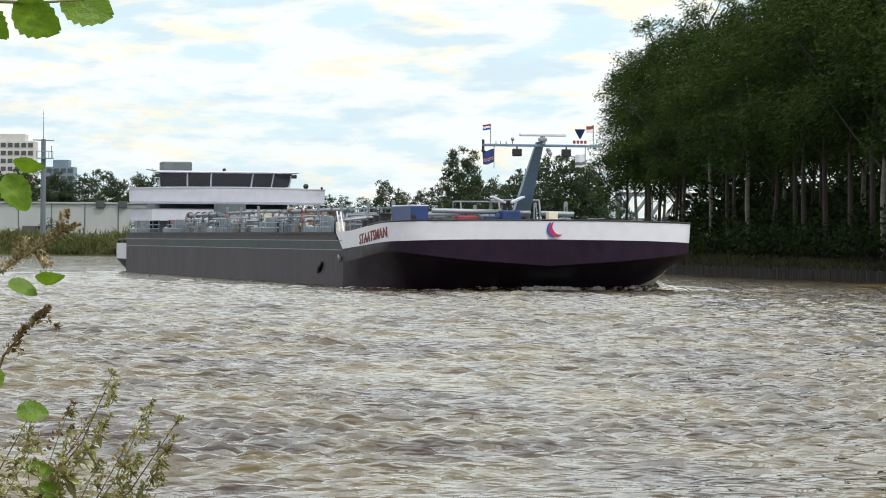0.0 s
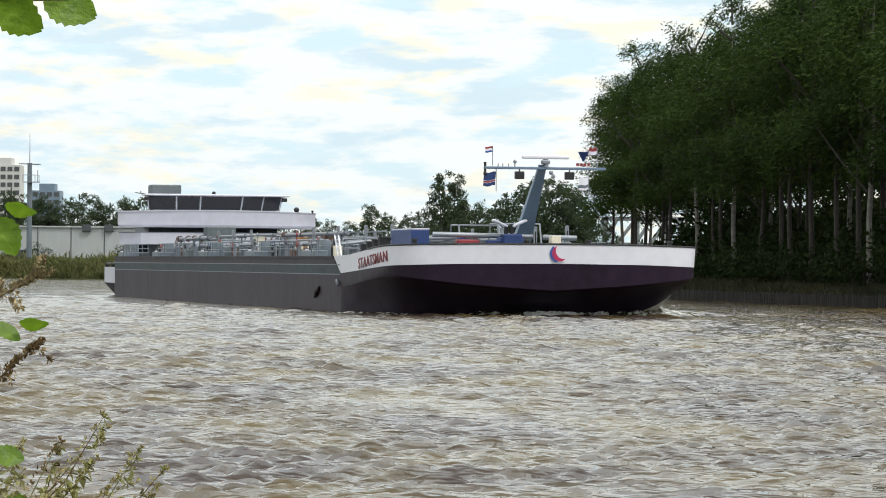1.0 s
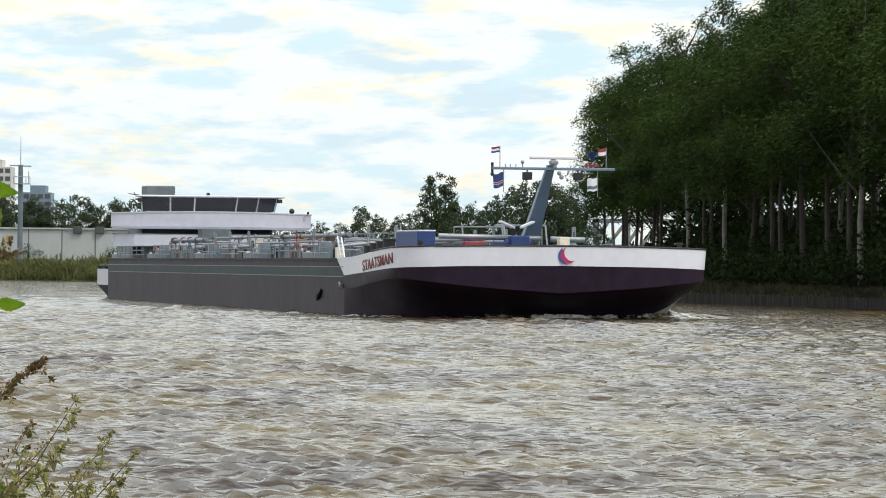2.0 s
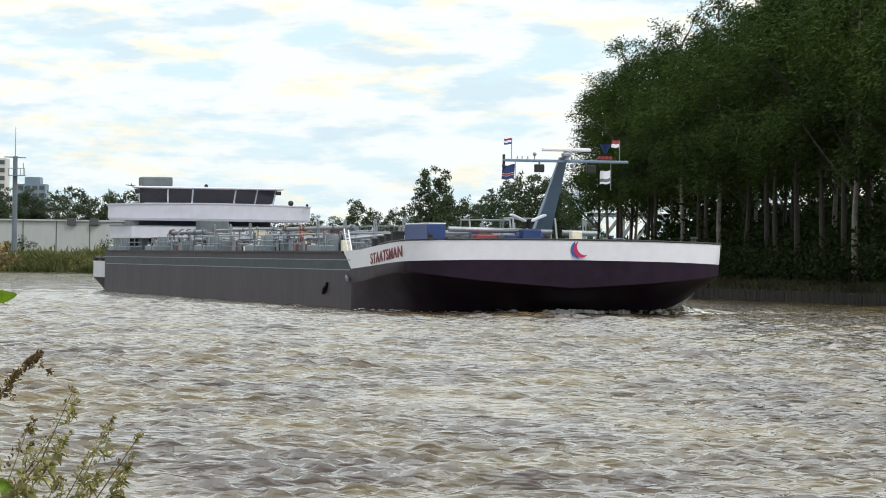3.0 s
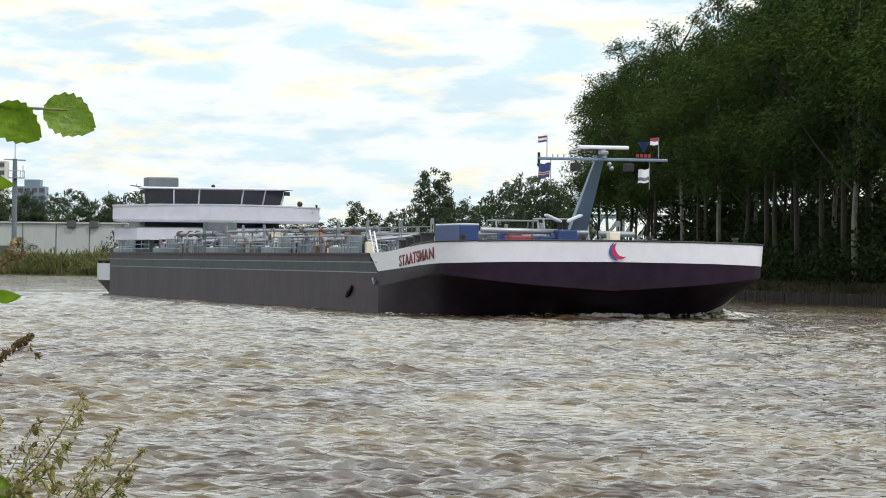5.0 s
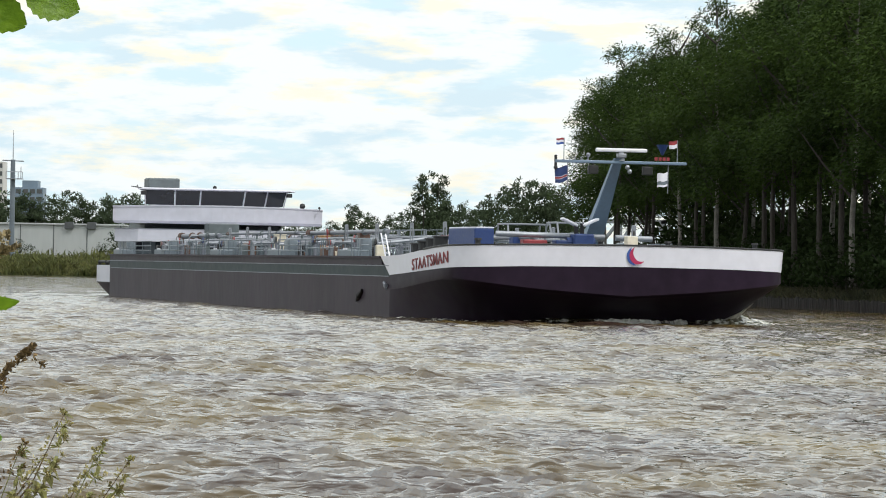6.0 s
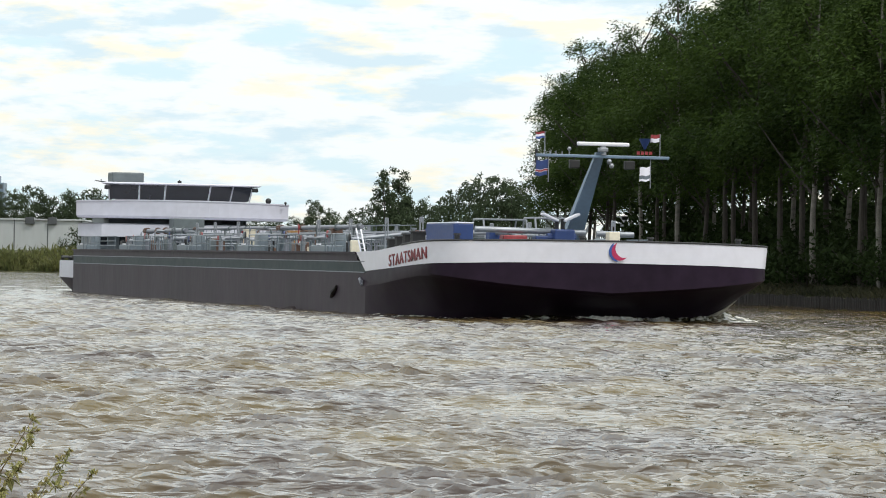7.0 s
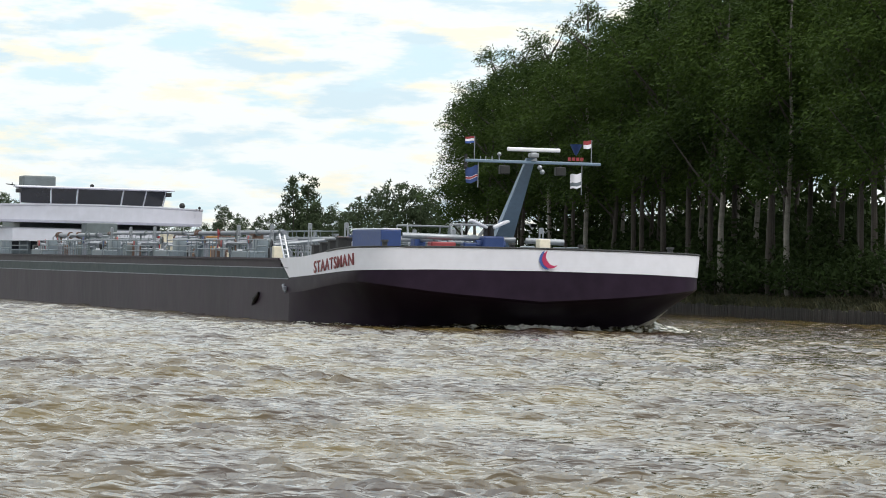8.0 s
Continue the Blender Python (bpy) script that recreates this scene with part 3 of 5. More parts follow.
# cargo deck: rails, vent housings, pipes, manifolds
def build_cargo_deck():
    rng = random.Random(11)
    stations = (-102.7, -84.6, -63.3, -44.6, -25.2)
    for side in (-1, 1):
        y = side * 8.2
        for k, (x0, x1) in enumerate(zip(stations, stations[1:] + (-16.5,))):
            span = np.linspace(x0 + 1.4, x1 - 2.8, 3)
            for j, (a, b) in enumerate(zip(span, span[1:])):
                rail = new("guard_rail")
                rail.parent = barge
                close = (k + j) % 2 == 0
                for z in (3.5, 3.98) if close else (3.35, 3.66, 3.98):
                    bm = bmesh.new()
                    rod(bm, (a, y, z), (b - 0.3, y, z), 0.03, n=6)
                    part("rail_bar", bm, GREYBLUE, rail)
                bm = bmesh.new()
                rod(bm, (a, y, 2.97), (a, y, 4.0), 0.032, n=6)
                post = part("rail_post", bm, GREYBLUE, rail)
                for x in np.arange(a + 0.01, b - 0.25, 1.55 if close else 3.1)[1:]:
                    ob = new("rail_post", post.data)
                    ob.parent = rail
                    ob.location = (x - a, 0, 0)
    # housings along the deck edge: a rounded trunk and a low casing abaft it
    for k, x in enumerate(stations):
        for side in (-1, 1):
            hs = new("vent_housing")
            hs.parent = barge
            tagged(hs, "grey-blue ventilation housing on deck")
            bm = bmesh.new()
            box(bm, x - 0.6, x + 0.7, side * 7.2 - 0.30, side * 7.2 + 0.30, 2.97, 4.05, 0.14)
            part("trunk_casing", bm, GREYBLUE, hs, smooth=True)
            bm = bmesh.new()
            box(bm, x - 3.2, x + 0.9, side * 7.55 - 0.42, side * 7.55 + 0.42, 2.97, 3.42, 0.07)
            part("low_casing", bm, GREYBLUE, hs)
            bm = bmesh.new()
            box(bm, x - 1.7, x - 0.8, side * 7.97 - 0.03, side * 7.97 + 0.03, 3.42, 3.50)
            part("label_plate", bm, WHITE, hs)
    # fore and aft cargo lines
    for v, z, r, x0, x1 in ((-5.0, 4.42, 0.15, -94, -79), (-5.0, 4.50, 0.085, -76, -53), (-5.0, 4.46, 0.12, -50, -29), (-3.6, 4.15, 0.07, -92, -19), (-6.2, 3.85, 0.055, -80, -30), (0.6, 4.2, 0.11, -100, -19), (2.2, 4.1, 0.09, -90, -19), (5.0, 4.42, 0.12, -97, -27)):
        bm = bmesh.new()
        rod(bm, (x0, v, z), (x1, v, z), r, n=12)
        pipe = part("cargo_line", bm, PIPE, barge, "long grey cargo pipe", True)
        for x in (x0, x0 + 0.6, x0 + (x1 - x0) * 0.3, (x0 + x1) / 2, x0 + (x1 - x0) * 0.72, x1 - 0.7):
            bm = bmesh.new()
            rod(bm, (x, v, z), (x + 0.16, v, z), r * 1.6, n=12)
            part("flange", bm, SHIPBROWN if x < x0 + 10 else DECKGREY, pipe)
        for x in np.arange(x0 + 1, x1, 9.0):
            bm = bmesh.new()
            rod(bm, (x, v, 2.97), (x, v, z - r), 0.06, n=6)
            box(bm, x - 0.08, x + 0.08, v - 0.3, v + 0.3, z - r - 0.06, z - r, 0.01)
            part("pipe_stand", bm, DECKGREY, pipe)
    # manifolds, valves and wheels
    for k, x in enumerate(np.arange(-94.0, -22.0, 5.7)):
        man = new("valve_manifold")
        man.parent = barge
        v = -6.3 + rng.uniform(-0.3, 0.4)
        bm = bmesh.new()
        rod(bm, (x, v, 2.97), (x, v, 3.95), 0.11, n=10)
        rod(bm, (x, v, 3.75), (x, v + 3.0, 4.1), 0.09, n=8)
        rod(bm, (x + 0.5, v, 2.97), (x + 0.5, v, 3.8), 0.08, n=8)
        part("manifold_pipe", bm, (STEEL, PIPE)[k % 2], man)
        for dx in (0.0, 0.5):
            bm = bmesh.new()
            bmesh.ops.create_cone(bm, cap_ends=True, segments=14, radius1=0.2, radius2=0.2, depth=0.05, matrix=Matrix.Translation((x + dx, v - 0.15, 3.85 + 0.2 * (k % 2))) @ pose(0, 0, 0, 90))
            part("valve_wheel", bm, (SHIPBROWN, RED, DECKGREY, BLACK, BLUE)[(k + int(dx * 2)) % 5], man)
        bm = bmesh.new()
        box(bm, x - 1.4, x - 0.5, v - 0.3, v + 0.4, 2.97, 3.5 + rng.uniform(0, 0.4), 0.05)
        part("valve_box", bm, (BLACK, GREYBLUE, SHIPBROWN, DECKGREY)[k % 4], man)
    # goose-neck vents with caps
    for k, x in enumerate((-73.4, -67.4, -60.2, -38.0, -30.3, -22.2, -15.0)):
        for v in (-5.4, 4.6):
            bm = bmesh.new()
            rod(bm, (x, v, 2.97), (x, v, 4.85), 0.045, n=8)
            rod(bm, (x + 0.55, v, 2.97), (x + 0.55, v, 4.85), 0.035, n=8)
            rod(bm, (x, v, 4.85), (x + 0.55, v, 4.85), 0.035, n=8)
            rod(bm, (x + 0.25, v, 4.6), (x + 0.25, v, 4.85), 0.11, 0.09, n=10)
            part("tank_vent", bm, STEEL, barge, "steel tank vent with cap")
    # catwalk frames amidships
    for x in (-30.0, -20.0):
        bm = bmesh.new()
        for v in (1.6, 4.0):
            rod(bm, (x - 1.4, v, 2.97), (x - 0.6, v, 5.0), 0.05, n=6)
            rod(bm, (x + 2.2, v, 2.97), (x + 1.4, v, 5.0), 0.05, n=6)
            rod(bm, (x - 0.6, v, 5.0), (x + 1.4, v, 5.0), 0.05, n=6)
        for dx in (-0.6, 1.4):
            rod(bm, (x + dx, 1.6, 5.0), (x + dx, 4.0, 5.0), 0.04, n=6)
        part("catwalk_frame", bm, STEEL, barge, "open tubular steel catwalk frame")
    for x, v, c in ((-60, -2, ORANGE), (-56, -5.6, CREAM), (-36, -4.9, SHIPBROWN), (-26, -2.0, BLUE), (-40, 1.0, RED), (-30, -1, RED), (-23, 0.5, BLUE), (-70, -3, RED)):
        bm = bmesh.new()
        box(bm, x, x + 0.8, v - 0.3, v + 0.3, 2.97, 4.35, 0.05)
        box(bm, x - 0.03, x + 0.83, v - 0.33, v + 0.33, 4.33, 4.39, 0.01)
        part("deck_locker", bm, c, barge)
    # grated catwalk amidships on trestles, with hand rails
    walkway = new("catwalk")
    walkway.parent = barge
    tagged(walkway, "long grated steel catwalk with hand rails")
    bm = bmesh.new()
    for x in np.arange(-100.0, -34.0, 0.9):
        box(bm, x, x + 0.8, -1.6, -0.8, 3.92, 3.97)
    tagged(part("grating", bm, STEEL, walkway), kind="stuff")
    for v in (-1.65, -0.75):
        for z in (4.3, 4.65):
            bm = bmesh.new()
            rod(bm, (-100, v, z), (-34, v, z), 0.022, n=6)
            part("hand_rail", bm, GREYBLUE, walkway)
    post = None
    for x in np.arange(-100.0, -33.0, 2.7):
        for v in (-1.65, -0.75):
            if post is None:
                bm = bmesh.new()
                rod(bm, (0, 0, 2.97), (0, 0, 4.67), 0.024, n=6)
                post = part("hand_rail_post", bm, GREYBLUE, walkway)
                ob = post
            else:
                ob = new("hand_rail_post", post.data)
                ob.parent = walkway
            ob.location = (x, v, 0)
    # small fittings: stub pipes, hand-wheel valves, crossovers, reels and plates
    for k in range(130):
        x, v = rng.uniform(-101, -18), rng.uniform(-7.2, 1.5)
        h = rng.uniform(3.5, 4.5)
        sort = k % 5
        bm = bmesh.new()
        if sort == 0:
            rod(bm, (x, v, 2.97), (x, v, h), 0.06, n=8)
            rod(bm, (x, v, h - 0.06), (x, v, h + 0.04), 0.15, n=10)
            part("stub_pipe", bm, rng.choice((STEEL, PIPE, GREYBLUE)), barge)
        elif sort == 1:
            rod(bm, (x, v, 2.97), (x, v, h), 0.035, n=6)
            rod(bm, (x, v - 0.02, h), (x, v + 0.03, h + 0.01), 0.17, n=12)
            box(bm, x - 0.14, x + 0.14, v - 0.12, v + 0.12, 3.1, 3.45, 0.03)
            part("hand_valve", bm, rng.choice((SHIPBROWN, BLACK, RED, STEEL, DECKGREY)), barge)
        elif sort == 2:
            w = rng.uniform(1.2, 3.5)
            tube(bm, [(x, v, 2.97), (x, v, h - 0.15), (x, v + 0.15, h), (x, v + w, h), (x, v + w + 0.15, h - 0.15), (x, v + w + 0.15, 2.97)], [0.055] * 6, 7)
            part("crossover_pipe", bm, rng.choice((STEEL, PIPE, SHIPBROWN)), barge)
        elif sort == 3:
            box(bm, x, x + rng.uniform(0.3, 0.8), v - 0.25, v + 0.25, 2.97, 2.97 + rng.uniform(0.35, 0.9), 0.04)
            part("junction_box", bm, rng.choice((GREYBLUE, DECKGREY, WHITE, CREAM, BLACK, SHIPBROWN)), barge)
        else:
            w = rng.uniform(1.5, 4.0)
            for z in (3.45, 3.95):
                rod(bm, (x, v, z), (x + w, v, z), 0.025, n=6)
            for q in (0.0, 0.5, 1.0):
                rod(bm, (x + w * q, v, 2.97), (x + w * q, v, 3.97), 0.028, n=6)
            part("guard_frame", bm, rng.choice((GREYBLUE, STEEL)), barge)


# forecastle
def build_forecastle():
    bm = bmesh.new()
    box(bm, -16.0, -15.85, -8.3, -5.0, 2.97, 3.08)
    rod(bm, (-15.4, -8.3, 3.0), (-17.0, -8.2, 4.25), 0.04)
    rod(bm, (-14.9, -8.2, 3.0), (-16.4, -8.1, 4.2), 0.04)
    for q in (0.2, 0.4, 0.6, 0.8):
        rod(bm, (-15.4 - 1.6 * q, -8.3 + 0.1 * q, 3.0 + 1.25 * q), (-14.9 - 1.5 * q, -8.2 + 0.1 * q, 3.0 + 1.2 * q), 0.025)
    part("boarding_ladder", bm, WHITE, barge, "white leaning boarding ladder")
    # four rising black bollards or fenders
    for k in range(4):
        bm = bmesh.new()
        x = -13.6 + k * 1.55
        rod(bm, (x, -6.9, 2.62), (x, -6.9, 3.72 + 0.12 * k), 0.52, 0.52, n=14)
        rod(bm, (x, -6.9, 3.70 + 0.12 * k), (x, -6.9, 3.76 + 0.12 * k), 0.6, 0.58, n=14)
        part("black_fender", bm, BLACK, barge, "stout black rubber fender standing on deck")
    # shelter: white end plate and blue tarpaulin over a frame
    sh = new("deck_shelter")
    sh.parent = barge
    tagged(sh, "white framed shelter with a blue tarpaulin side")
    bm = bmesh.new()
    box(bm, -7.85, -7.7, -6.9, -6.0, 2.62, 4.5, 0.03)
    box(bm, -7.85, -2.6, -6.9, -6.0, 4.47, 4.53, 0.02)
    box(bm, -7.85, -2.6, -6.95, -6.05, 2.62, 3.93)
    part("shelter_frame", bm, WHITE, sh)
    bm = bmesh.new()
    box(bm, -7.68, -2.57, -6.98, -6.02, 3.5, 4.46, 0.05)
    part("tarpaulin", bm, BLUE, sh, "blue tarpaulin")
    # long spare pipe and gear across the deck
    bm = bmesh.new()
    rod(bm, (-4.6, -5.4, 4.24), (-4.4, 0.0, 4.16), 0.14, 0.13, n=12)
    part("spare_boom", bm, STEEL, barge, "grey tubular boom laid across the bow", True)
    bm = bmesh.new()
    rod(bm, (-4.6, 0.6, 4.14), (-4.4, 2.4, 4.1), 0.14, n=12)
    part("spare_boom", bm, STEEL, barge, "grey tubular boom laid across the bow", True)
    for y, c, w in ((-4.2, RED, 1.2), (-2.6, BLUE, 0.9), (-1.3, RED, 0.7)):
        bm = bmesh.new()
        box(bm, -4.6, -3.9, y, y + w, 2.62, 3.98, 0.06)
        part("gear_chest", bm, c, barge)
    # windlass with two white guards
    win = new("anchor_windlass")
    win.parent = barge
    tagged(win, "blue anchor windlass with white spread covers")
    bm = bmesh.new()
    box(bm, -4.6, -3.6, -1.75, -0.75, 2.62, 4.3, 0.08)
    rod(bm, (-4.1, -2.0, 3.9), (-4.1, -0.6, 3.9), 0.22, n=12)
    part("winch_drum", bm, BLUE, win)
    bm = bmesh.new()
    for a in (-1.5, -1.2):
        rod(bm, (-4.2, a, 4.0), (-4.2, a, 4.8), 0.11, n=10)
    part("winch_post", bm, BLACK, win)
    for s, y in ((-1, -1.45), (1, -1.2)):
        bm = bmesh.new()
        m = pose(-4.2, y + s * 0.4, 4.86, s * 24)
        box(bm, -0.28, 0.28, -0.42, 0.42, -0.06, 0.06, 0.04, m)
        part("winch_cover", bm, WHITE, win)
    # bollards and lockers near the rail
    for x, y in ((-2.2, -6.9), (-1.3, -1.1), (-1.2, 2.2), (-2.2, 6.9)):
        bm = bmesh.new()
        rod(bm, (x, y, 2.62), (x, y, 3.92), 0.13, n=10)
        rod(bm, (x, y, 3.9), (x, y, 4.0), 0.19, 0.17, n=10)
        part("bollard", bm, BLACK, barge, "black double bollard head")
    bm = bmesh.new()
    box(bm, -2.0, -1.4, 0.25, 0.78, 2.62, 4.2, 0.03)
    part("control_box", bm, CREAM, barge, "cream deck control box")
    bm = bmesh.new()
    box(bm, -3.4, -1.8, 4.6, 6.6, 2.62, 3.72, 0.1)
    part("hatch_cover", bm, WHITE, barge)
    # anchor in its pocket below the name
    bm = bmesh.new()
    rod(bm, (-14.6, -8.55, 1.75), (-13.9, -8.6, 1.45), 0.08, 0.06, n=8)
    box(bm, -14.2, -13.95, -8.68, -8.5, 1.5, 1.7, 0.04)
    part("side_fairlead", bm, PIPE, barge)
    bm = bmesh.new()
    tube(bm, [(-19.6, -8.55, 1.3), (-20.2, -8.6, 1.0), (-20.9, -8.55, 0.75)], [0.08, 0.15, 0.06])
    part("rubber_fender", bm, BLACK, barge)


def build_mast():
    mast = new("folding_bow_mast")
    mast.parent = barge
    tagged(mast, "raked steel-blue folding bow mast with radar and yard")
    bm = bmesh.new()
    # a tapered box column raked forward
    rings = []
    for t, w, d in ((0.0, 0.56, 0.45), (0.5, 0.37, 0.33), (1.0, 0.20, 0.2)):
        x, z = -7.9 + 5.9 * t, 2.62 + 5.3 * t
        rings.append([(x - d, -w, z), (x + d, -w, z), (x + d, w, z), (x - d, w, z)])
    loft(bm, [[(x, y - 0.1, z) for x, y, z in r] for r in rings], True)
    bmesh.ops.bevel(bm, geom=[e for e in bm.edges if not e.is_boundary], offset=0.04, segments=2, affect="EDGES")
    part("mast_column", bm, MASTBLUE, mast)
    bm = bmesh.new()
    box(bm, -2.1, -1.9, -3.25, 3.3, 7.66, 7.80, 0.03)
    part("yard", bm, MASTBLUE, mast)
    bm = bmesh.new()
    rod(bm, (-2.0, 0.05, 7.8), (-2.0, 0.05, 8.22), 0.17, 0.13, n=12)
    box(bm, -2.2, -1.8, -0.16, 0.26, 7.95, 8.15, 0.04)
    part("radar_turntable", bm, STEEL, mast)
    bm = bmesh.new()
    box(bm, -2.12, -1.88, -1.22, 1.32, 8.22, 8.40, 0.05)
    part("radar_scanner", bm, WHITE, mast, "white radar scanner bar")
    for y, s in ((-1.35, 0.24), (1.35, 0.24)):
        bm = bmesh.new()
        rod(bm, (-2.0, y, 7.66), (-2.0, y, 7.5), 0.04)
        box(bm, -2.15, -1.85, y - s, y + s, 7.15, 7.55, 0.04)
        part("floodlight", bm, BLACK, mast, "square black floodlight")
    bm = bmesh.new()
    rod(bm, (-2.0, -3.2, 7.5), (-2.0, -3.2, 8.02), 0.07, n=8)
    bmesh.ops.create_uvsphere(bm, u_segments=10, v_segments=7, radius=0.1, matrix=Matrix.Translation((-2, -3.2, 7.42)))
    part("end_lamp", bm, BLACK, mast)
    bm = bmesh.new()
    rod(bm, (-2.0, -1.6, 7.8), (-2.0, -1.6, 8.0), 0.03)
    bmesh.ops.create_uvsphere(bm, u_segments=10, v_segments=7, radius=0.1, matrix=Matrix.Translation((-2, -1.6, 8.06)))
    part("signal_lamp", bm, STEEL, mast)
    for z, y in ((7.5, 0.3), (7.3, 0.42)):
        bm = bmesh.new()
        bmesh.ops.create_uvsphere(bm, u_segments=10, v_segments=7, radius=0.12, matrix=Matrix.Translation((-1.8, y, z)))
        part("signal_lamp", bm, STEEL, mast)
    for y in (-2.5, -2.25, -1.95):
        bm = bmesh.new()
        rod(bm, (-2.0, y, 7.8), (-2.0, y, 7.95), 0.025)
        part("stub_aerial", bm, STEEL, mast)
    for y, z0, z1 in ((-2.8, 7.75, 8.85), (2.85, 7.75, 8.85), (-2.6, 6.5, 7.7), (2.4, 6.3, 7.7)):
        bm = bmesh.new()
        rod(bm, (-2.0, y, z0), (-2.0, y, z1), 0.022, n=6)
        part("flag_staff", bm, STEEL, mast)
    return mast


def flag(name, w, h, colours, label, y, z, wave):
    """A cloth rippled in stiff folds, streaming aft and to starboard, in stripes of colour."""
    bm = bmesh.new()
    n = 14
    rows = [0.0] + list(itertools.accumulate(c[1] for c in colours))
    vs = [[bm.verts.new((-0.10 * w * math.sin(wave + 5.2 * i / n) * (i / n), -w * i / n, -h * r - 0.12 * h * (i / n) ** 2 + 0.05 * h * math.sin(wave + 6.5 * i / n))) for i in range(n + 1)] for r in rows]
    for j, (m, _) in enumerate(colours):
        for i in range(n):
            fc = bm.faces.new((vs[j][i], vs[j][i + 1], vs[j + 1][i + 1], vs[j + 1][i]))
            fc.material_index = j
    ob = part(name, bm, [c[0] for c in colours], barge, label)
    bmesh_thick = ob.modifiers.new("cloth", "SOLIDIFY")
    bmesh_thick.thickness = 0.008
    ob.location = (-2.0, y, z)
    return ob


build_cargo_deck()
build_forecastle()
build_mast()
FLAGS = [flag("pennant", 0.42, 0.30, [(RED, 0.33), (WHITE, 0.34), (MOONBLUE, 0.33)], "small red white and blue pennant", -2.82, 8.83, 0.4),
         flag("pennant", 0.42, 0.36, [(RED, 0.5), (WHITE, 0.5)], "small red and white pennant", 2.83, 8.83, 1.7),
         flag("company_flag", 0.62, 0.72, [(BLUE, 0.58), (UPPERWHITE, 0.03), (RED, 0.12), (UPPERWHITE, 0.03), (BLUE, 0.24)], "blue flag with red and white stripes", -2.62, 7.5, 0.9),
         flag("house_flag", 0.52, 0.66, [(WHITE, 0.6), (GREYBLUE, 0.25), (WHITE, 0.15)], "pale flag with a grey-green band", 2.38, 7.3, 2.2)]
bm = bmesh.new()
rod(bm, (-2.0, 2.1, 8.12), (-2.0, 2.1, 8.62), 0.04, 0.30, 12)
part("day_signal_cone", bm, BLUE, barge, "dark blue inverted signal cone")
for k in range(4):
    bm = bmesh.new()
    box(bm, -2.02, -1.98, 1.72 + 0.2 * k, 1.86 + 0.2 * k, 7.86, 8.02)
    part("signal_plate", bm, RED, barge)


# ---- bow wave: foam pushed up round the bow, in stiff ridges that go with the barge ----
def foam_material():
    m = bpy.data.materials.new("broken_foam")
    m.use_nodes = True
    nd, ln = m.node_tree.nodes, m.node_tree.links
    b = nd["Principled BSDF"]
    co = nd.new("ShaderNodeTexCoord")
    n = nd.new("ShaderNodeTexNoise")
    n.inputs["Scale"].default_value, n.inputs["Detail"].default_value = 2.6, 6.0
    ln.new(co.outputs["Object"], n.inputs[0])
    r = nd.new("ShaderNodeMapRange")
    r.inputs["From Min"].default_value, r.inputs["From Max"].default_value = 0.50, 0.62
    ln.new(n.outputs["Fac"], r.inputs["Value"])
    mix = nd.new("ShaderNodeMixRGB")
    mix.inputs[1].default_value, mix.inputs[2].default_value = (0.07, 0.062, 0.028, 1), (0.72, 0.72, 0.68, 1)
    ln.new(r.outputs[0], mix.inputs[0])
    ln.new(mix.outputs[0], b.inputs["Base Color"])
    rr = nd.new("ShaderNodeMapRange")
    rr.inputs["To Min"].default_value, rr.inputs["To Max"].default_value = 0.06, 0.8
    ln.new(r.outputs[0], rr.inputs["Value"])
    ln.new(rr.outputs[0], b.inputs["Roughness"])
    return m


FOAM = foam_material()


def build_bow_wave():
    rng = np.random.default_rng(4)
    path = both_sides(9, lambda i, s: hull_point(i, s, 0.0, 1))
    pts = []
    for a, b in zip(path, path[1:]):
        k = max(1, int(math.dist(a, b) / 0.22))
        pts += [tuple(a[j] + (b[j] - a[j]) * q / k for j in range(3)) for q in range(k)]
    rings = []
    for off, z in ((-0.5, 0.10), (0.05, 0.30), (0.35, 0.24), (0.8, 0.10), (1.5, 0.04), (2.2, -0.12)):
        row = []
        for j, (x, y, _) in enumerate(pts):
            n = Vector((x + 13.0, y * 0.9, 0)).normalized()
            port = max(0.0, min(1.0, (y - 3.0) / 3.0))
            w = 0.55 + 0.30 * math.sin(j * 0.16) + 0.22 * math.sin(j * 0.43 + 1.0) + 0.15 * rng.normal()
            row.append((x + n.x * off, y + n.y * off * (1 + 0.8 * port), z * max(0.1, w) * float(np.interp(y, [-8.0, -5.5, -2.0, 2.0, 6.0], [0.25, 0.5, 1.5, 2.1, 2.4])) + 0.02 * rng.normal() * (off > -0.4)))
        rings.append(row)
    bm = bmesh.new()
    loft(bm, rings)
    bmesh.ops.recalc_face_normals(bm, faces=bm.faces)
    return tagged(part("bow_wave", bm, FOAM, None, smooth=True), "low bow wave of olive water and broken white foam", "wave")


bow_wave = build_bow_wave()
CREST = material("white_foam", (0.30, 0.28, 0.24), 0.7, vary=0.4, scale=2.4, second=(0.85, 0.85, 0.84))
SPRAY = material("thin_spray", (0.10, 0.088, 0.08), 0.7, vary=0.35, scale=1.6, second=(0.55, 0.52, 0.47))


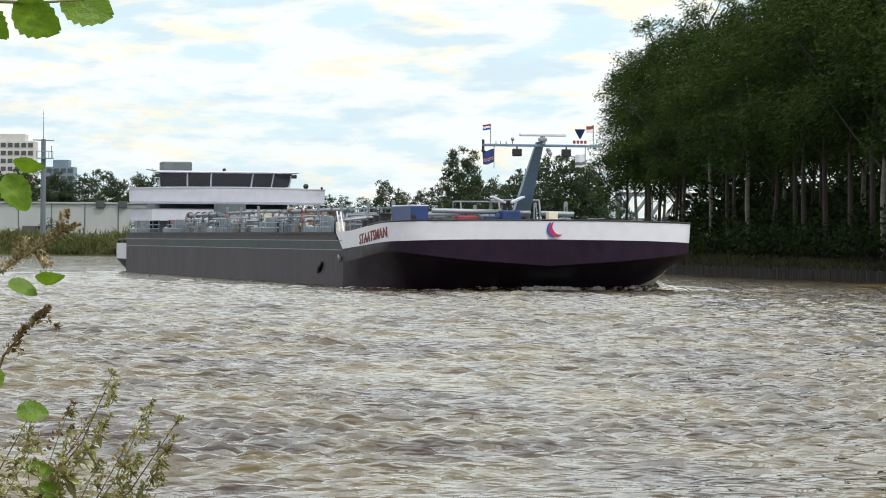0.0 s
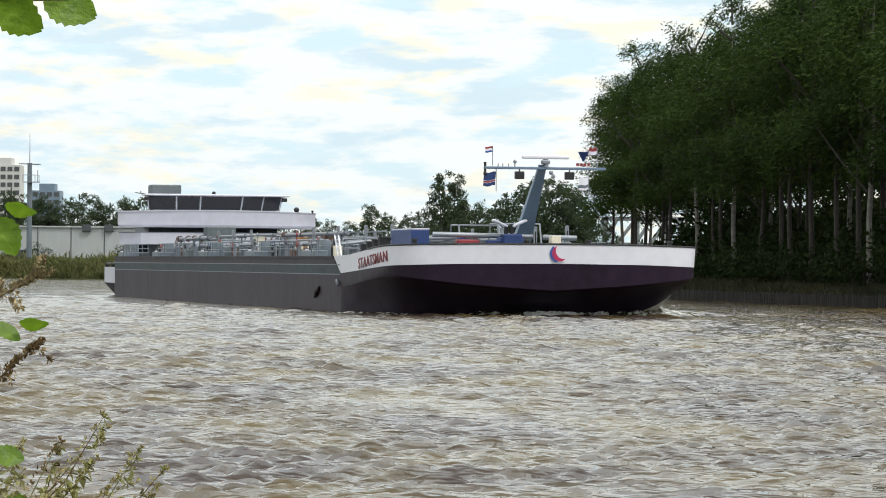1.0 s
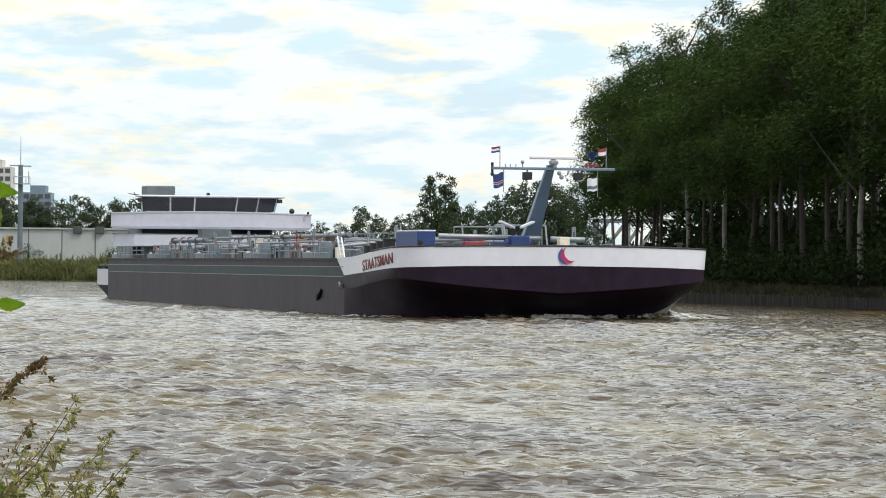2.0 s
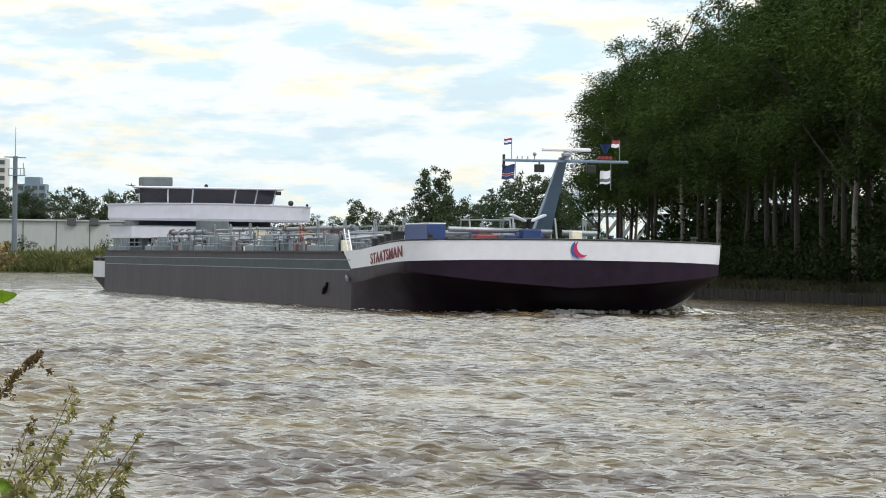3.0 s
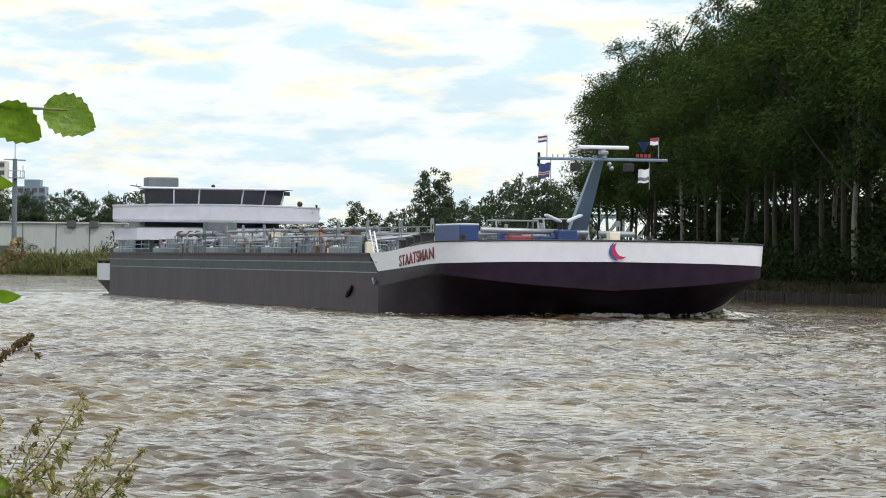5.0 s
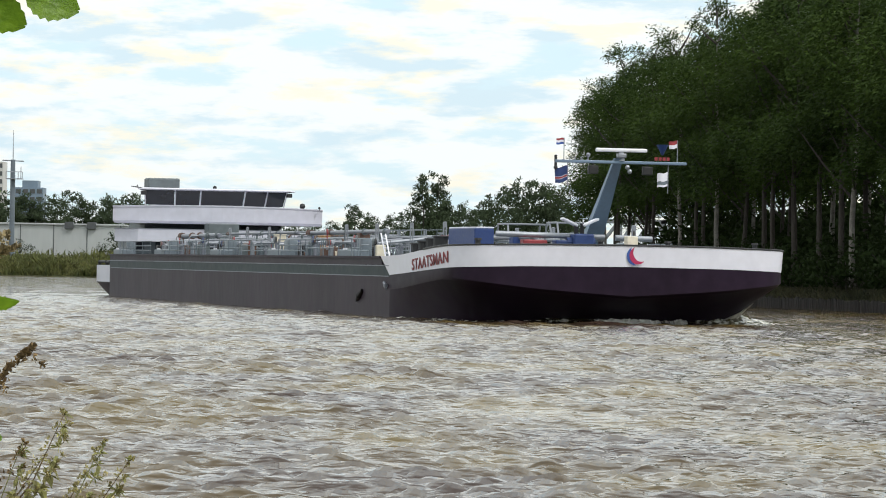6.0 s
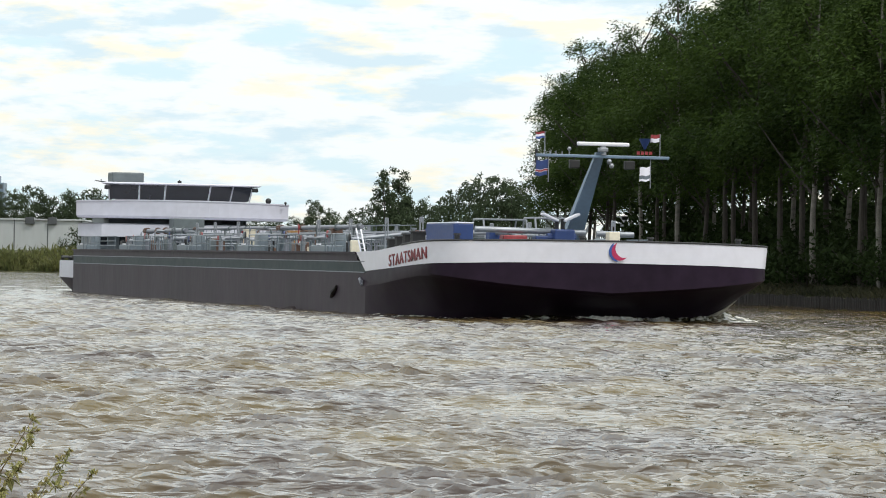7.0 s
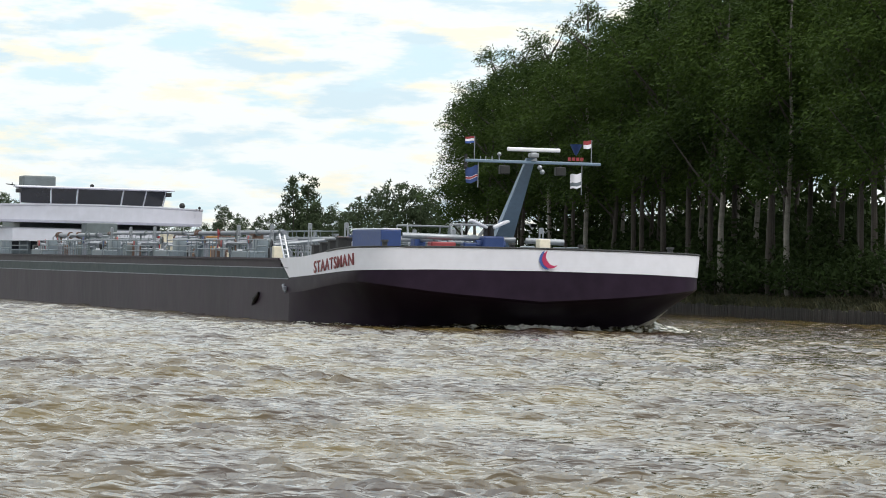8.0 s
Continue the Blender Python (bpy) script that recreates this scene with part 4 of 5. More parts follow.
def build_spray():
    """Water thrown up the port chine of the bow."""
    rows = []
    for i in range(11, 17):
        k = (i - 11) / 5.0
        low, high = Vector(hull_point(i, 1, 0.02, 1)), Vector(hull_point(i, 1, lerp(GIRTH[i], *KNUCKLE), 2))
        out = Vector((low.x + 13.0, low.y, 0)).normalized()
        top = 0.10 + 0.42 * math.sin(math.pi * min(1.0, 0.2 + 0.75 * k)) + 0.06 * math.sin(5.0 * i)
        rows.append([low + out * 0.35 - Vector((0, 0, 0.1))] + [low.lerp(high, top * q) + out * (0.10 + 0.12 * (1 - q)) for q in (0.0, 0.3, 0.65, 1.0)] + [low.lerp(high, top) + out * 0.03])
    bm = bmesh.new()
    loft(bm, rows)
    bmesh.ops.recalc_face_normals(bm, faces=bm.faces)
    part("chine_spray", bm, SPRAY, bow_wave, "thin pale spray along the chine", True)
    rng = np.random.default_rng(14)
    for y0, y1, x0 in ((-0.9, 2.3, -2.6), (2.9, 3.8, -2.9)):
        bm = bmesh.new()
        rows = []
        for q in np.linspace(0, 1, 26):
            w = (0.04 + 0.15 * math.sin(math.pi * q)) * (0.55 + 0.9 * rng.random())
            x, y, z = x0 + 0.10 * rng.normal(), y0 + (y1 - y0) * q, 0.17 + 0.03 * rng.normal()
            rows.append([(x + w + 0.3, y, -0.02), (x + w, y, z * 0.7), (x + 0.4 * w, y, z + 0.3 * w), (x - w, y, z * 0.8), (x - w - 0.3, y, 0.0)])
        loft(bm, rows)
        bmesh.ops.recalc_face_normals(bm, faces=bm.faces)
        part("foam_crest", bm, CREST, bow_wave, "broken white foam crest", True)


build_spray()

# ---- trees ----
BARK = material("dark_bark", (0.034, 0.028, 0.024), 0.9, vary=0.4, scale=4, bump=0.6, bump_scale=12)
PALE_BARK = material("pale_birch_bark", (0.15, 0.138, 0.124), 0.85, vary=0.5, scale=3, bump=0.4, bump_scale=10, stretch=(1, 1, 3))
LEAF = material("summer_leaves", (0.015, 0.033, 0.0085), 0.6, vary=0.3, scale=0.6, spec=0.08, second=(0.056, 0.090, 0.017), through_light=0.22, island=0.1)
# far foliage: the haze of distance is mixed into this leaf colour
LEAF_FAR = material("hazed_leaves", (0.050, 0.068, 0.038), 0.8, vary=0.25, scale=0.3, spec=0.05, through_light=0.25, island=0.2)
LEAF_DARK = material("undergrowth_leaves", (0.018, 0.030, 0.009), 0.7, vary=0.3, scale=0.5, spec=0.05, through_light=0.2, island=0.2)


def leaf_mesh(name, centres, radii, per, size, mat, rng, flat=0.75, droop=0.0, blown=(0.0, 0.0, 0.0), shell=0.9, slim=0.42):
    """Leaves as small bent quads scattered in clumps; clumps are denser towards their shell."""
    co, fc = [], []
    for c, r in zip(centres, radii):
        n = max(8, int(per * r * r))
        v = rng.normal(size=(n, 3))
        v /= np.linalg.norm(v, axis=1)[:, None]
        rad = r * rng.random(n) ** 0.38
        p = np.array(c) + v * rad[:, None] * np.array([1, 1, flat])
        p[:, 2] -= droop * r * rng.random(n) ** 2
        a = rng.normal(size=(n, 3)) * 0.5 + blown
        a /= np.linalg.norm(a, axis=1)[:, None]
        b = np.cross(a, np.array([0.0, 0.0, 0.4]) + shell * v + 0.35 * rng.normal(size=(n, 3)))
        b /= np.linalg.norm(b, axis=1)[:, None] + 1e-6
        s = size * (0.6 + 0.8 * rng.random(n))[:, None]
        base = sum(len(x) for x in co)
        q = np.stack([p - a * s, p + b * s * slim, p + a * s, p - b * s * slim], 1).reshape(-1, 3)
        co.append(q)
        fc.append(base + np.arange(4 * n).reshape(-1, 4))
    co, fc = np.concatenate(co), np.concatenate(fc)
    me = bpy.data.meshes.new(name)
    me.vertices.add(len(co))
    me.vertices.foreach_set("co", co.astype(np.float32).ravel())
    me.loops.add(len(fc) * 4)
    me.loops.foreach_set("vertex_index", fc.astype(np.int32).ravel())
    me.polygons.add(len(fc))
    me.polygons.foreach_set("loop_start", np.arange(0, len(fc) * 4, 4, dtype=np.int32))
    me.update(calc_edges=True)
    me.materials.append(mat)
    return me


def make_tree(name, seed, height, crown_low, spread, bark, leaf, per=42, size=0.17, clumps=70, label="", taper=1.0, limbs=9, per_bough=5, clump=1.0, blown=(0.0, 0.0, 0.0)):
    """A tapered trunk with limbs, and a crown of many leafy clumps with gaps and an uneven outline."""
    rng = np.random.default_rng(seed)
    tree = tagged(new(name), label, "tree")
    bm = bmesh.new()
    lean = rng.normal(0, 0.025, 2)
    trunk = [(lean[0] * z + 0.12 * math.sin(z * 0.5 + seed), lean[1] * z, z) for z in np.linspace(-0.4, height * 0.86, 9)]
    r0 = 0.0095 * height
    tube(bm, trunk, [r0 * (1 - 0.88 * k / 8) + 0.02 for k in range(9)], 9)
    centres, radii = [], []
    boughs = [(((j + rng.random()) / (clumps // per_bough)) ** 0.85, rng.random() * math.tau, 0.72 + 0.4 * rng.random()) for j in range(clumps // per_bough)]
    for k in range(clumps):
        f, a, reach = boughs[k % len(boughs)]
        out = 0.3 + 0.7 * (k // len(boughs) + rng.random()) / per_bough
        z = crown_low + (height - crown_low) * f
        prof = (max(0.0, math.sin(math.pi * min(1.0, (0.16 + 0.84 * f)) ** taper)) ** 0.6) if f < 0.97 else 0.25
        prof = max(prof, 0.5)
        a += rng.normal(0, 0.16)
        rad = spread * prof * reach * out
        z += 0.55 * spread * (out - out * out * 0.9) - 0.6
        c = np.array([lean[0] * z + rad * math.cos(a), lean[1] * z + rad * math.sin(a), z + rng.normal(0, 0.4)])
        r = (0.8 + 0.5 * rng.random()) * (0.65 + 0.06 * height * 0.5) * (1.15 - 0.45 * out) * clump
        centres.append(c)
        radii.append(r * (1.0 - 0.45 * f ** 3))
        if k % limbs == 0:
            z0 = max(crown_low * 0.7, z - rad * 0.9 - 0.6)
            p0 = np.array([lean[0] * z0, lean[1] * z0, z0])
            mid = (p0 + c) / 2 + np.array([0, 0, -0.2])
            lb = bmesh.new()
            tube(lb, [p0, mid, c], [0.09 * height / 20, 0.06 * height / 20, 0.025], 5)
            part("limb", lb, BARK, tree, smooth=True)
    part("trunk", bm, bark, tree, smooth=True)
    crown = new("crown", leaf_mesh("crown", centres, radii, per, size, leaf, rng, flat=0.62, droop=0.7, blown=blown, slim=0.30))
    crown.parent = tree
    return tree


def scatter_trees(kinds, places, group):
    used = set()
    for k, (j, x, y, z, turn, s) in enumerate(places):
        src = kinds[j % len(kinds)]
        m = Matrix.LocRotScale((x, y, z), Euler((0, 0, turn)), None)
        if j not in used:
            used.add(j)
            ob = src
            ob.matrix_basis = m
        else:
            ob = copy_thing(src, m)
        ob.scale = (s, s, s)
        tagged(ob, group=group)


def build_right_wood():
    rng = np.random.default_rng(21)
    text = "tall poplar in full leaf in a dense row behind the bank"
    kinds = [make_tree("poplar", 30 + k, 22.0 + (k % 3), 8.1 + 0.8 * (k % 2), 5.5, PALE_BARK if k in (1, 4) else BARK, LEAF, per=58, size=0.165, clumps=140, clump=1.24, label=text, blown=(-0.75, 0.1, -0.35)) for k in range(6)]
    places = []
    k = 0
    for row, (off, step) in enumerate(((7.0, 5.4), (12.5, 5.8), (19.0, 11.0))):
        for y in np.arange(232.0 + 14 * row, 362.0 + 2 * row, step):
            yy = y + rng.normal(0, 0.9)
            end = np.clip((368 - yy) / 80.0, 0.0, 1.0)
            s = (0.755 + 0.315 * end) * rng.uniform(0.96, 1.04)
            places.append((k if k < 6 else int(rng.integers(0, 6)), bank_x(yy) + off + 0.035 * max(0.0, yy - 290.0) + rng.normal(0, 0.7) - 1.2, yy, 1.2, rng.uniform(-0.7, 0.7), s))
            k += 1
    scatter_trees(kinds, places, "poplars along the bank")
    # undergrowth: leafy bushes between the trunks
    kinds = []
    for j in range(3):
        r = np.random.default_rng(70 + j)
        bush = tagged(new("bush"), "dark leafy bush under the trees", "bush")
        bm = bmesh.new()
        cs = []
        for q in range(9):
            c = (r.normal(0, 1.3), r.normal(0, 1.3), 0.7 + 1.6 * r.random())
            cs.append(c)
            tube(bm, [(0, 0, -0.2), (c[0] * 0.4, c[1] * 0.4, c[2] * 0.6), c], [0.06, 0.04, 0.015], 5)
        tagged(part("stem", bm, BARK, bush), kind="stuff")
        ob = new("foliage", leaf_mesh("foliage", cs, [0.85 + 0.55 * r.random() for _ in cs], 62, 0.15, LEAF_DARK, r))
        ob.parent = bush
        kinds.append(bush)
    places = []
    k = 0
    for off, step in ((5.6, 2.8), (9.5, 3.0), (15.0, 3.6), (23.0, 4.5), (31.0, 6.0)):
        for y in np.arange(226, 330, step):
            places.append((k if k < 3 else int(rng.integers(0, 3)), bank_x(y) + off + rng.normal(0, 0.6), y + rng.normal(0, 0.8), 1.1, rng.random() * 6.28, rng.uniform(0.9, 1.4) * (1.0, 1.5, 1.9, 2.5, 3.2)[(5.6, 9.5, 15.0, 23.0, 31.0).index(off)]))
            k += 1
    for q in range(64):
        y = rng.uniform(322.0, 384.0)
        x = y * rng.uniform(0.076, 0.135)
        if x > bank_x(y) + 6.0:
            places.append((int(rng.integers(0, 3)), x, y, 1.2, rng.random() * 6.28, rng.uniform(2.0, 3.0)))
    for x, y, z, s in ((-47.5, 566.0, 3.1, 1.3), (-50.0, 563.0, 2.8, 0.9), (-64.0, 568.0, 3.1, 0.8), (-82.0, 566.0, 3.1, 0.9)):
        places.append((int(rng.integers(0, 3)), x, y, z, rng.random() * 6.28, s))
    scatter_trees(kinds, places, "leafy bushes")


def build_far_trees():
    text = "distant broad tree in green leaf paled as by haze"
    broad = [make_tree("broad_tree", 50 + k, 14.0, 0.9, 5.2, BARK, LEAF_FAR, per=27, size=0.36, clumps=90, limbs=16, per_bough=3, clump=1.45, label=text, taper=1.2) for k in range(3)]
    tall = [make_tree("distant_poplar", 60 + k, 17.0, 2.0, 3.3, BARK, LEAF_FAR, per=30, size=0.36, clumps=80, limbs=16, per_bough=3, clump=1.25, label="distant slender poplar in green leaf paled as by haze", taper=0.9) for k in range(2)]
    at = lambda px, d: px / 6634.0 * d
    p, k = [], 0
    rng = np.random.default_rng(5)
    # level offset from straight ahead, distance, size
    spec = [(-150, 560, 0.62), (-120, 570, 0.55), (-96, 590, 0.55), (-60, 560, 0.55), (50, 590, 0.62), (78, 580, 0.66), (98, 560, 0.75), (122, 540, 0.81), (150, 530, 0.85), (176, 540, 0.87), (198, 530, 0.81), (215, 545, 0.71), (30, 600, 0.7), (10, 600, 0.66), (-25, 600, 0.6), (240, 560, 0.5), (265, 560, 0.45)]
    for px, d, s in spec:
        p.append((k if k < 3 else int(rng.integers(0, 3)), at(px, d), d, 2.6, rng.random() * 6.28, s))
        k += 1
    for px in range(-1000, -520, 25):
        d = 700 + rng.uniform(-20, 40)
        p.append((int(rng.integers(0, 3)), at(px, d), d, 3.2, rng.random() * 6.28, 0.76 + 0.12 * rng.random()))
    for px in range(-520, -140, 30):
        d = 720 + rng.uniform(-20, 40)
        p.append((int(rng.integers(0, 3)), at(px, d), d, 3.2, rng.random() * 6.28, 0.5 + 0.1 * rng.random()))
    scatter_trees(broad, p, "distant trees")
    q = [(0, at(-28, 520), 520, 2.6, 0.3, 0.74), (1, at(-8, 525), 525, 2.6, 2.0, 0.76), (0, at(8, 530), 530, 2.6, 4.0, 0.56), (1, at(-46, 535), 535, 2.6, 1.0, 0.52), (0, at(-58, 540), 540, 2.6, 5.0, 0.36), (1, at(212, 535), 535, 2.6, 5.0, 0.66)]
    scatter_trees(tall, q, "distant poplars")


build_right_wood()
build_far_trees()

# ---- the far bank: shed, mast, towers, bridge, reeds ----
CLADDING = material("pale_grey_cladding", (0.36, 0.375, 0.38), 0.55, vary=0.08, scale=0.5, stretch=(1, 1, 0.2))
SHED_DARK = material("dark_shed_parts", (0.06, 0.065, 0.07), 0.6, vary=0.2)
BRIDGE = material("bridge_grey_paint", (0.17, 0.185, 0.20), 0.6, vary=0.2, scale=0.4)
TOWER_WHITE = material("tower_panels", (0.5, 0.49, 0.48), 0.7, vary=0.12, scale=0.2)
TOWER_BLUE = material("blue_grey_facade", (0.14, 0.19, 0.25), 0.5, vary=0.15, scale=0.2)
REED = material("reeds", (0.085, 0.115, 0.028), 0.8, vary=0.3, scale=0.4, through_light=0.3, island=0.45, second=(0.15, 0.145, 0.05))
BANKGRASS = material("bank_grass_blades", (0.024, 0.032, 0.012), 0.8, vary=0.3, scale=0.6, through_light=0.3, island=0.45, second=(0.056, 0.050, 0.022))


def level_x(px, d):
    return px / 6634.0 * d


def build_shed():
    shed = tagged(new("warehouse"), "low pale grey metal-clad warehouse behind the dyke", "warehouse")
    x0, x1, y0, y1, z0, z1 = -110.0, -49.5, 585.0, 625.0, 2.8, 7.9
    bm = bmesh.new()
    box(bm, x0, x1, y0, y1, z0, z1, 0.05)
    part("wall", bm, CLADDING, shed)
    bm = bmesh.new()
    box(bm, x0 - 0.3, x1 + 0.3, y0 - 0.3, y1, z1, z1 + 0.25, 0.04)
    part("roof_edge", bm, CLADDING, shed)
    for x in np.arange(x0 + 3, x1, 5.2):
        bm = bmesh.new()
        box(bm, x - 0.06, x + 0.06, y0 - 0.08, y0, z0, z1)
        part("cladding_joint", bm, SHED_DARK, shed)
    for x in (-58.5, -55.0):
        bm = bmesh.new()
        box(bm, x, x + 1.4, y0 - 0.5, y0, z1 - 0.6, z1 + 0.5, 0.06)
        part("roof_fan", bm, SHED_DARK, shed)
    for x in (-84.0, -70.0):
        bm = bmesh.new()
        box(bm, x, x + 3.6, y0 - 0.1, y0 + 0.1, z0, z0 + 1.6)
        part("loading_door", bm, SHED_DARK, shed)
    annex = tagged(new("loading_porch"), "grey flat-roofed loading porch beside the warehouse", "porch")
    bm = bmesh.new()
    box(bm, -49.0, -28.0, 590, 600, 7.0, 7.6, 0.05)
    part("porch_roof", bm, CLADDING, annex)
    bm = bmesh.new()
    box(bm, -46.5, -28.0, 594, 600, 2.8, 7.0)
    part("porch_wall", bm, SHED_DARK, annex)
    for x in (-48.5, -46.2):
        bm = bmesh.new()
        rod(bm, (x, 591, 2.8), (x, 591, 7.0), 0.22)
        part("porch_column", bm, CLADDING, annex)


def build_pole():
    d = 556.0
    x = level_x(-757, d)
    pole = tagged(new("signal_mast"), "grey steel signal mast with platform and whip aerial", "mast")
    bm = bmesh.new()
    rod(bm, (x, d, 2.8), (x, d, 17.2), 0.42, 0.34, n=14)
    part("mast_tube", bm, GREYBLUE, pole)
    bm = bmesh.new()
    rod(bm, (x, d, 17.2), (x, d, 21.6), 0.07, 0.03)
    part("whip_aerial", bm, STEEL, pole)
    bm = bmesh.new()
    rod(bm, (x - 1.6, d, 17.1), (x + 1.6, d, 17.0), 0.09)
    part("crossarm", bm, STEEL, pole)
    bm = bmesh.new()
    box(bm, x - 0.9, x + 1.5, d - 0.9, d + 0.9, 14.3, 14.42)
    for a in (-0.9, 0.9, 1.5):
        rod(bm, (x + a, d - 0.9, 14.4), (x + a, d - 0.9, 15.4), 0.05)
    rod(bm, (x - 0.9, d - 0.9, 15.4), (x + 1.5, d - 0.9, 15.4), 0.05)
    rod(bm, (x + 1.2, d, 14.4), (x + 1.2, d, 16.2), 0.06)
    part("platform", bm, STEEL, pole)


def tower(name, label, px, d, w, depth, z1, storeys, bays, mat, pane, frame_col):
    x = level_x(px, d)
    t = tagged(new(name), label, "building")
    bm = bmesh.new()
    box(bm, x - w / 2, x + w / 2, d, d + depth, 0, z1)
    part("wall", bm, mat, t)
    hgt = (z1 - 3) / storeys
    bm0 = None
    for s in range(storeys):
        for b in range(bays):
            ww = w / bays
            cx, cz = x - w / 2 + ww * (b + 0.5), 3 + hgt * (s + 0.5)
            if bm0 is None:
                bm0 = bmesh.new()
                box(bm0, -ww * 0.36, ww * 0.36, -0.15, 0.1, -hgt * 0.28, hgt * 0.28)
                ob = part("window", bm0, pane, t)
            else:
                ob = new("window", ob.data)
                ob.parent = t
            ob.location = (cx, d, cz)
    bm = bmesh.new()
    box(bm, x - w / 2 + w * 0.25, x + w / 2 - w * 0.2, d + 1, d + depth - 1, z1, z1 + hgt * 0.9)
    part("plant_room", bm, frame_col, t)


def build_bridge():
    """A steel girder bridge far behind the wood."""
    br = tagged(new("steel_bridge"), "distant grey steel bridge with portal frames", "bridge")
    d = 640.0
    bm = bmesh.new()
    box(bm, level_x(235, d), level_x(520, d), d, d + 8, 5.0, 6.6)
    part("deck_girder", bm, BRIDGE, br)
    for a in (262, 318, 396, 470):
        bm = bmesh.new()
        x = level_x(a, d)
        box(bm, x - 0.5, x + 0.5, d - 0.3, d + 0.5, 2.0, 11.0)
        part("portal_post", bm, BRIDGE, br)
    bm = bmesh.new()
    box(bm, level_x(262, d) - 0.6, level_x(470, d) + 0.5, d - 0.3, d + 0.5, 10.3, 11.0)
    part("portal_beam", bm, BRIDGE, br)
    for a, b in ((262, 285), (285, 318), (318, 345), (345, 372), (372, 396), (396, 430), (430, 470)):
        bm = bmesh.new()
        rod(bm, (level_x(a, d), d, 6.6), (level_x(b, d), d, 10.8), 0.3)
        part("brace", bm, BRIDGE, br)


def blades(name, pts, h0, h1, w, mat, rng, label, cat):
    n = len(pts)
    p = np.array(pts)
    a = rng.random(n) * math.tau
    h = h0 + (h1 - h0) * rng.random(n)
    h = h * (0.75 + 0.45 * np.sin(p[:, 0] * 0.55 + 2.0 * np.sin(p[:, 1] * 0.4)) * np.sin(p[:, 0] * 0.17 + 1.0))
    tilt = rng.normal(0, 0.45, (n, 2)) * h[:, None]
    side = np.stack([np.cos(a), np.sin(a), np.zeros(n)], 1) * (w * (0.6 + 0.8 * rng.random(n)))[:, None]
    mid = p + np.stack([tilt[:, 0] * 0.35, tilt[:, 1] * 0.35, h * 0.6], 1)
    tip = p + np.stack([tilt[:, 0], tilt[:, 1], h], 1)
    co = np.stack([p - side, p + side, mid + side * 0.7, tip, mid - side * 0.7], 1).reshape(-1, 3)
    i = np.arange(n) * 5
    fc = np.stack([i, i + 1, i + 2, i + 3, i + 4], 1)
    me = bpy.data.meshes.new(name)
    me.vertices.add(len(co))
    me.vertices.foreach_set("co", co.astype(np.float32).ravel())
    me.loops.add(len(fc) * 5)
    me.loops.foreach_set("vertex_index", fc.astype(np.int32).ravel())
    me.polygons.add(len(fc))
    me.polygons.foreach_set("loop_start", np.arange(0, len(fc) * 5, 5, dtype=np.int32))
    me.update(calc_edges=True)
    me.materials.append(mat)
    return tagged(new(name, me), label, cat, kind="stuff")


def build_bank_growth():
    rng = np.random.default_rng(8)
    pts = []
    for _ in range(22000):
        x = rng.uniform(-105, -33)
        y0 = float(np.interp(-x, [27, 40, 62, 100, 180], [515, 535, 546, 552, 560]))
        d = abs(rng.normal(0, 5.0)) + 0.3
        pts.append((x, y0 + d, float(np.interp(d, [0, 2.5, 7, 14], [0.05, 1.0, 2.4, 3.2])) - 0.1))
    blades("reeds", pts, 0.4, 1.5, 0.12, REED, rng, "green and straw-coloured reeds on the far dyke", "reeds")
    pts = []
    for _ in range(26000):
        y = rng.uniform(214, 345)
        d = 0.3 + 6.0 * rng.random() ** 1.3
        pts.append((bank_x(y) + d, y, float(np.interp(d, [0.12, 2.5, 7], [0.7, 0.95, 1.2])) - 0.05))
    near = []
    for _ in range(7000):
        a, r = rng.random() * math.tau, 9.0 * rng.random() ** 0.6
        x, y = -3.0 + r * math.cos(a), -1.5 + r * math.sin(a)
        edge = float(np.interp(y, [-40, -4, 2.6, 7, 20], [14, 4, 0.6, -2.2, -5])) - 1.6
        if x < edge:
            near.append((x, y, 0.62 if x > edge - 0.6 else 0.72))
    blades("near_grass", near, 0.25, 0.6, 0.012, BANKGRASS, rng, "rough grass on the near bank", "grass")
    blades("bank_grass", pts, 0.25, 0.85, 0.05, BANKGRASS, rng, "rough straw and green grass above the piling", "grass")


build_shed()
build_pole()
tower("apartment_tower", "tall white apartment tower with dark window bays", -816, 1500, 19.0, 14, 41.0, 12, 7, TOWER_WHITE, SHED_DARK, TOWER_WHITE)
tower("office_block", "blue-grey office block among distant trees", -728, 1400, 10.5, 12, 29.0, 9, 4, TOWER_BLUE, SHED_DARK, TOWER_BLUE)
build_bridge()
build_bank_growth()


# ---- plants on the near bank, close to the lens ----
LEAFGREEN = material("fresh_leaf", (0.10, 0.20, 0.012), 0.45, vary=0.25, scale=30, through_light=0.5, second=(0.19, 0.31, 0.02), bump=0.2, bump_scale=120)
WEEDGREEN = material("weed_leaf", (0.15, 0.17, 0.045), 0.7, vary=0.3, scale=20, through_light=0.4, island=0.5, second=(0.38, 0.36, 0.15))
WEEDBUD = material("pale_weed_buds", (0.24, 0.20, 0.07), 0.8, vary=0.3, scale=30, through_light=0.35, island=0.5, second=(0.45, 0.39, 0.19))
WEEDSTEM = material("weed_stem", (0.15, 0.15, 0.06), 0.7, vary=0.25, scale=20)
SEEDBROWN = material("brown_seed_heads", (0.11, 0.065, 0.03), 0.8, vary=0.35, scale=40, through_light=0.2, island=0.5, second=(0.24, 0.16, 0.07))
SEEDPALE = material("straw_seed_heads", (0.26, 0.20, 0.10), 0.8, vary=0.35, scale=40, through_light=0.3, island=0.5, second=(0.45, 0.36, 0.2))


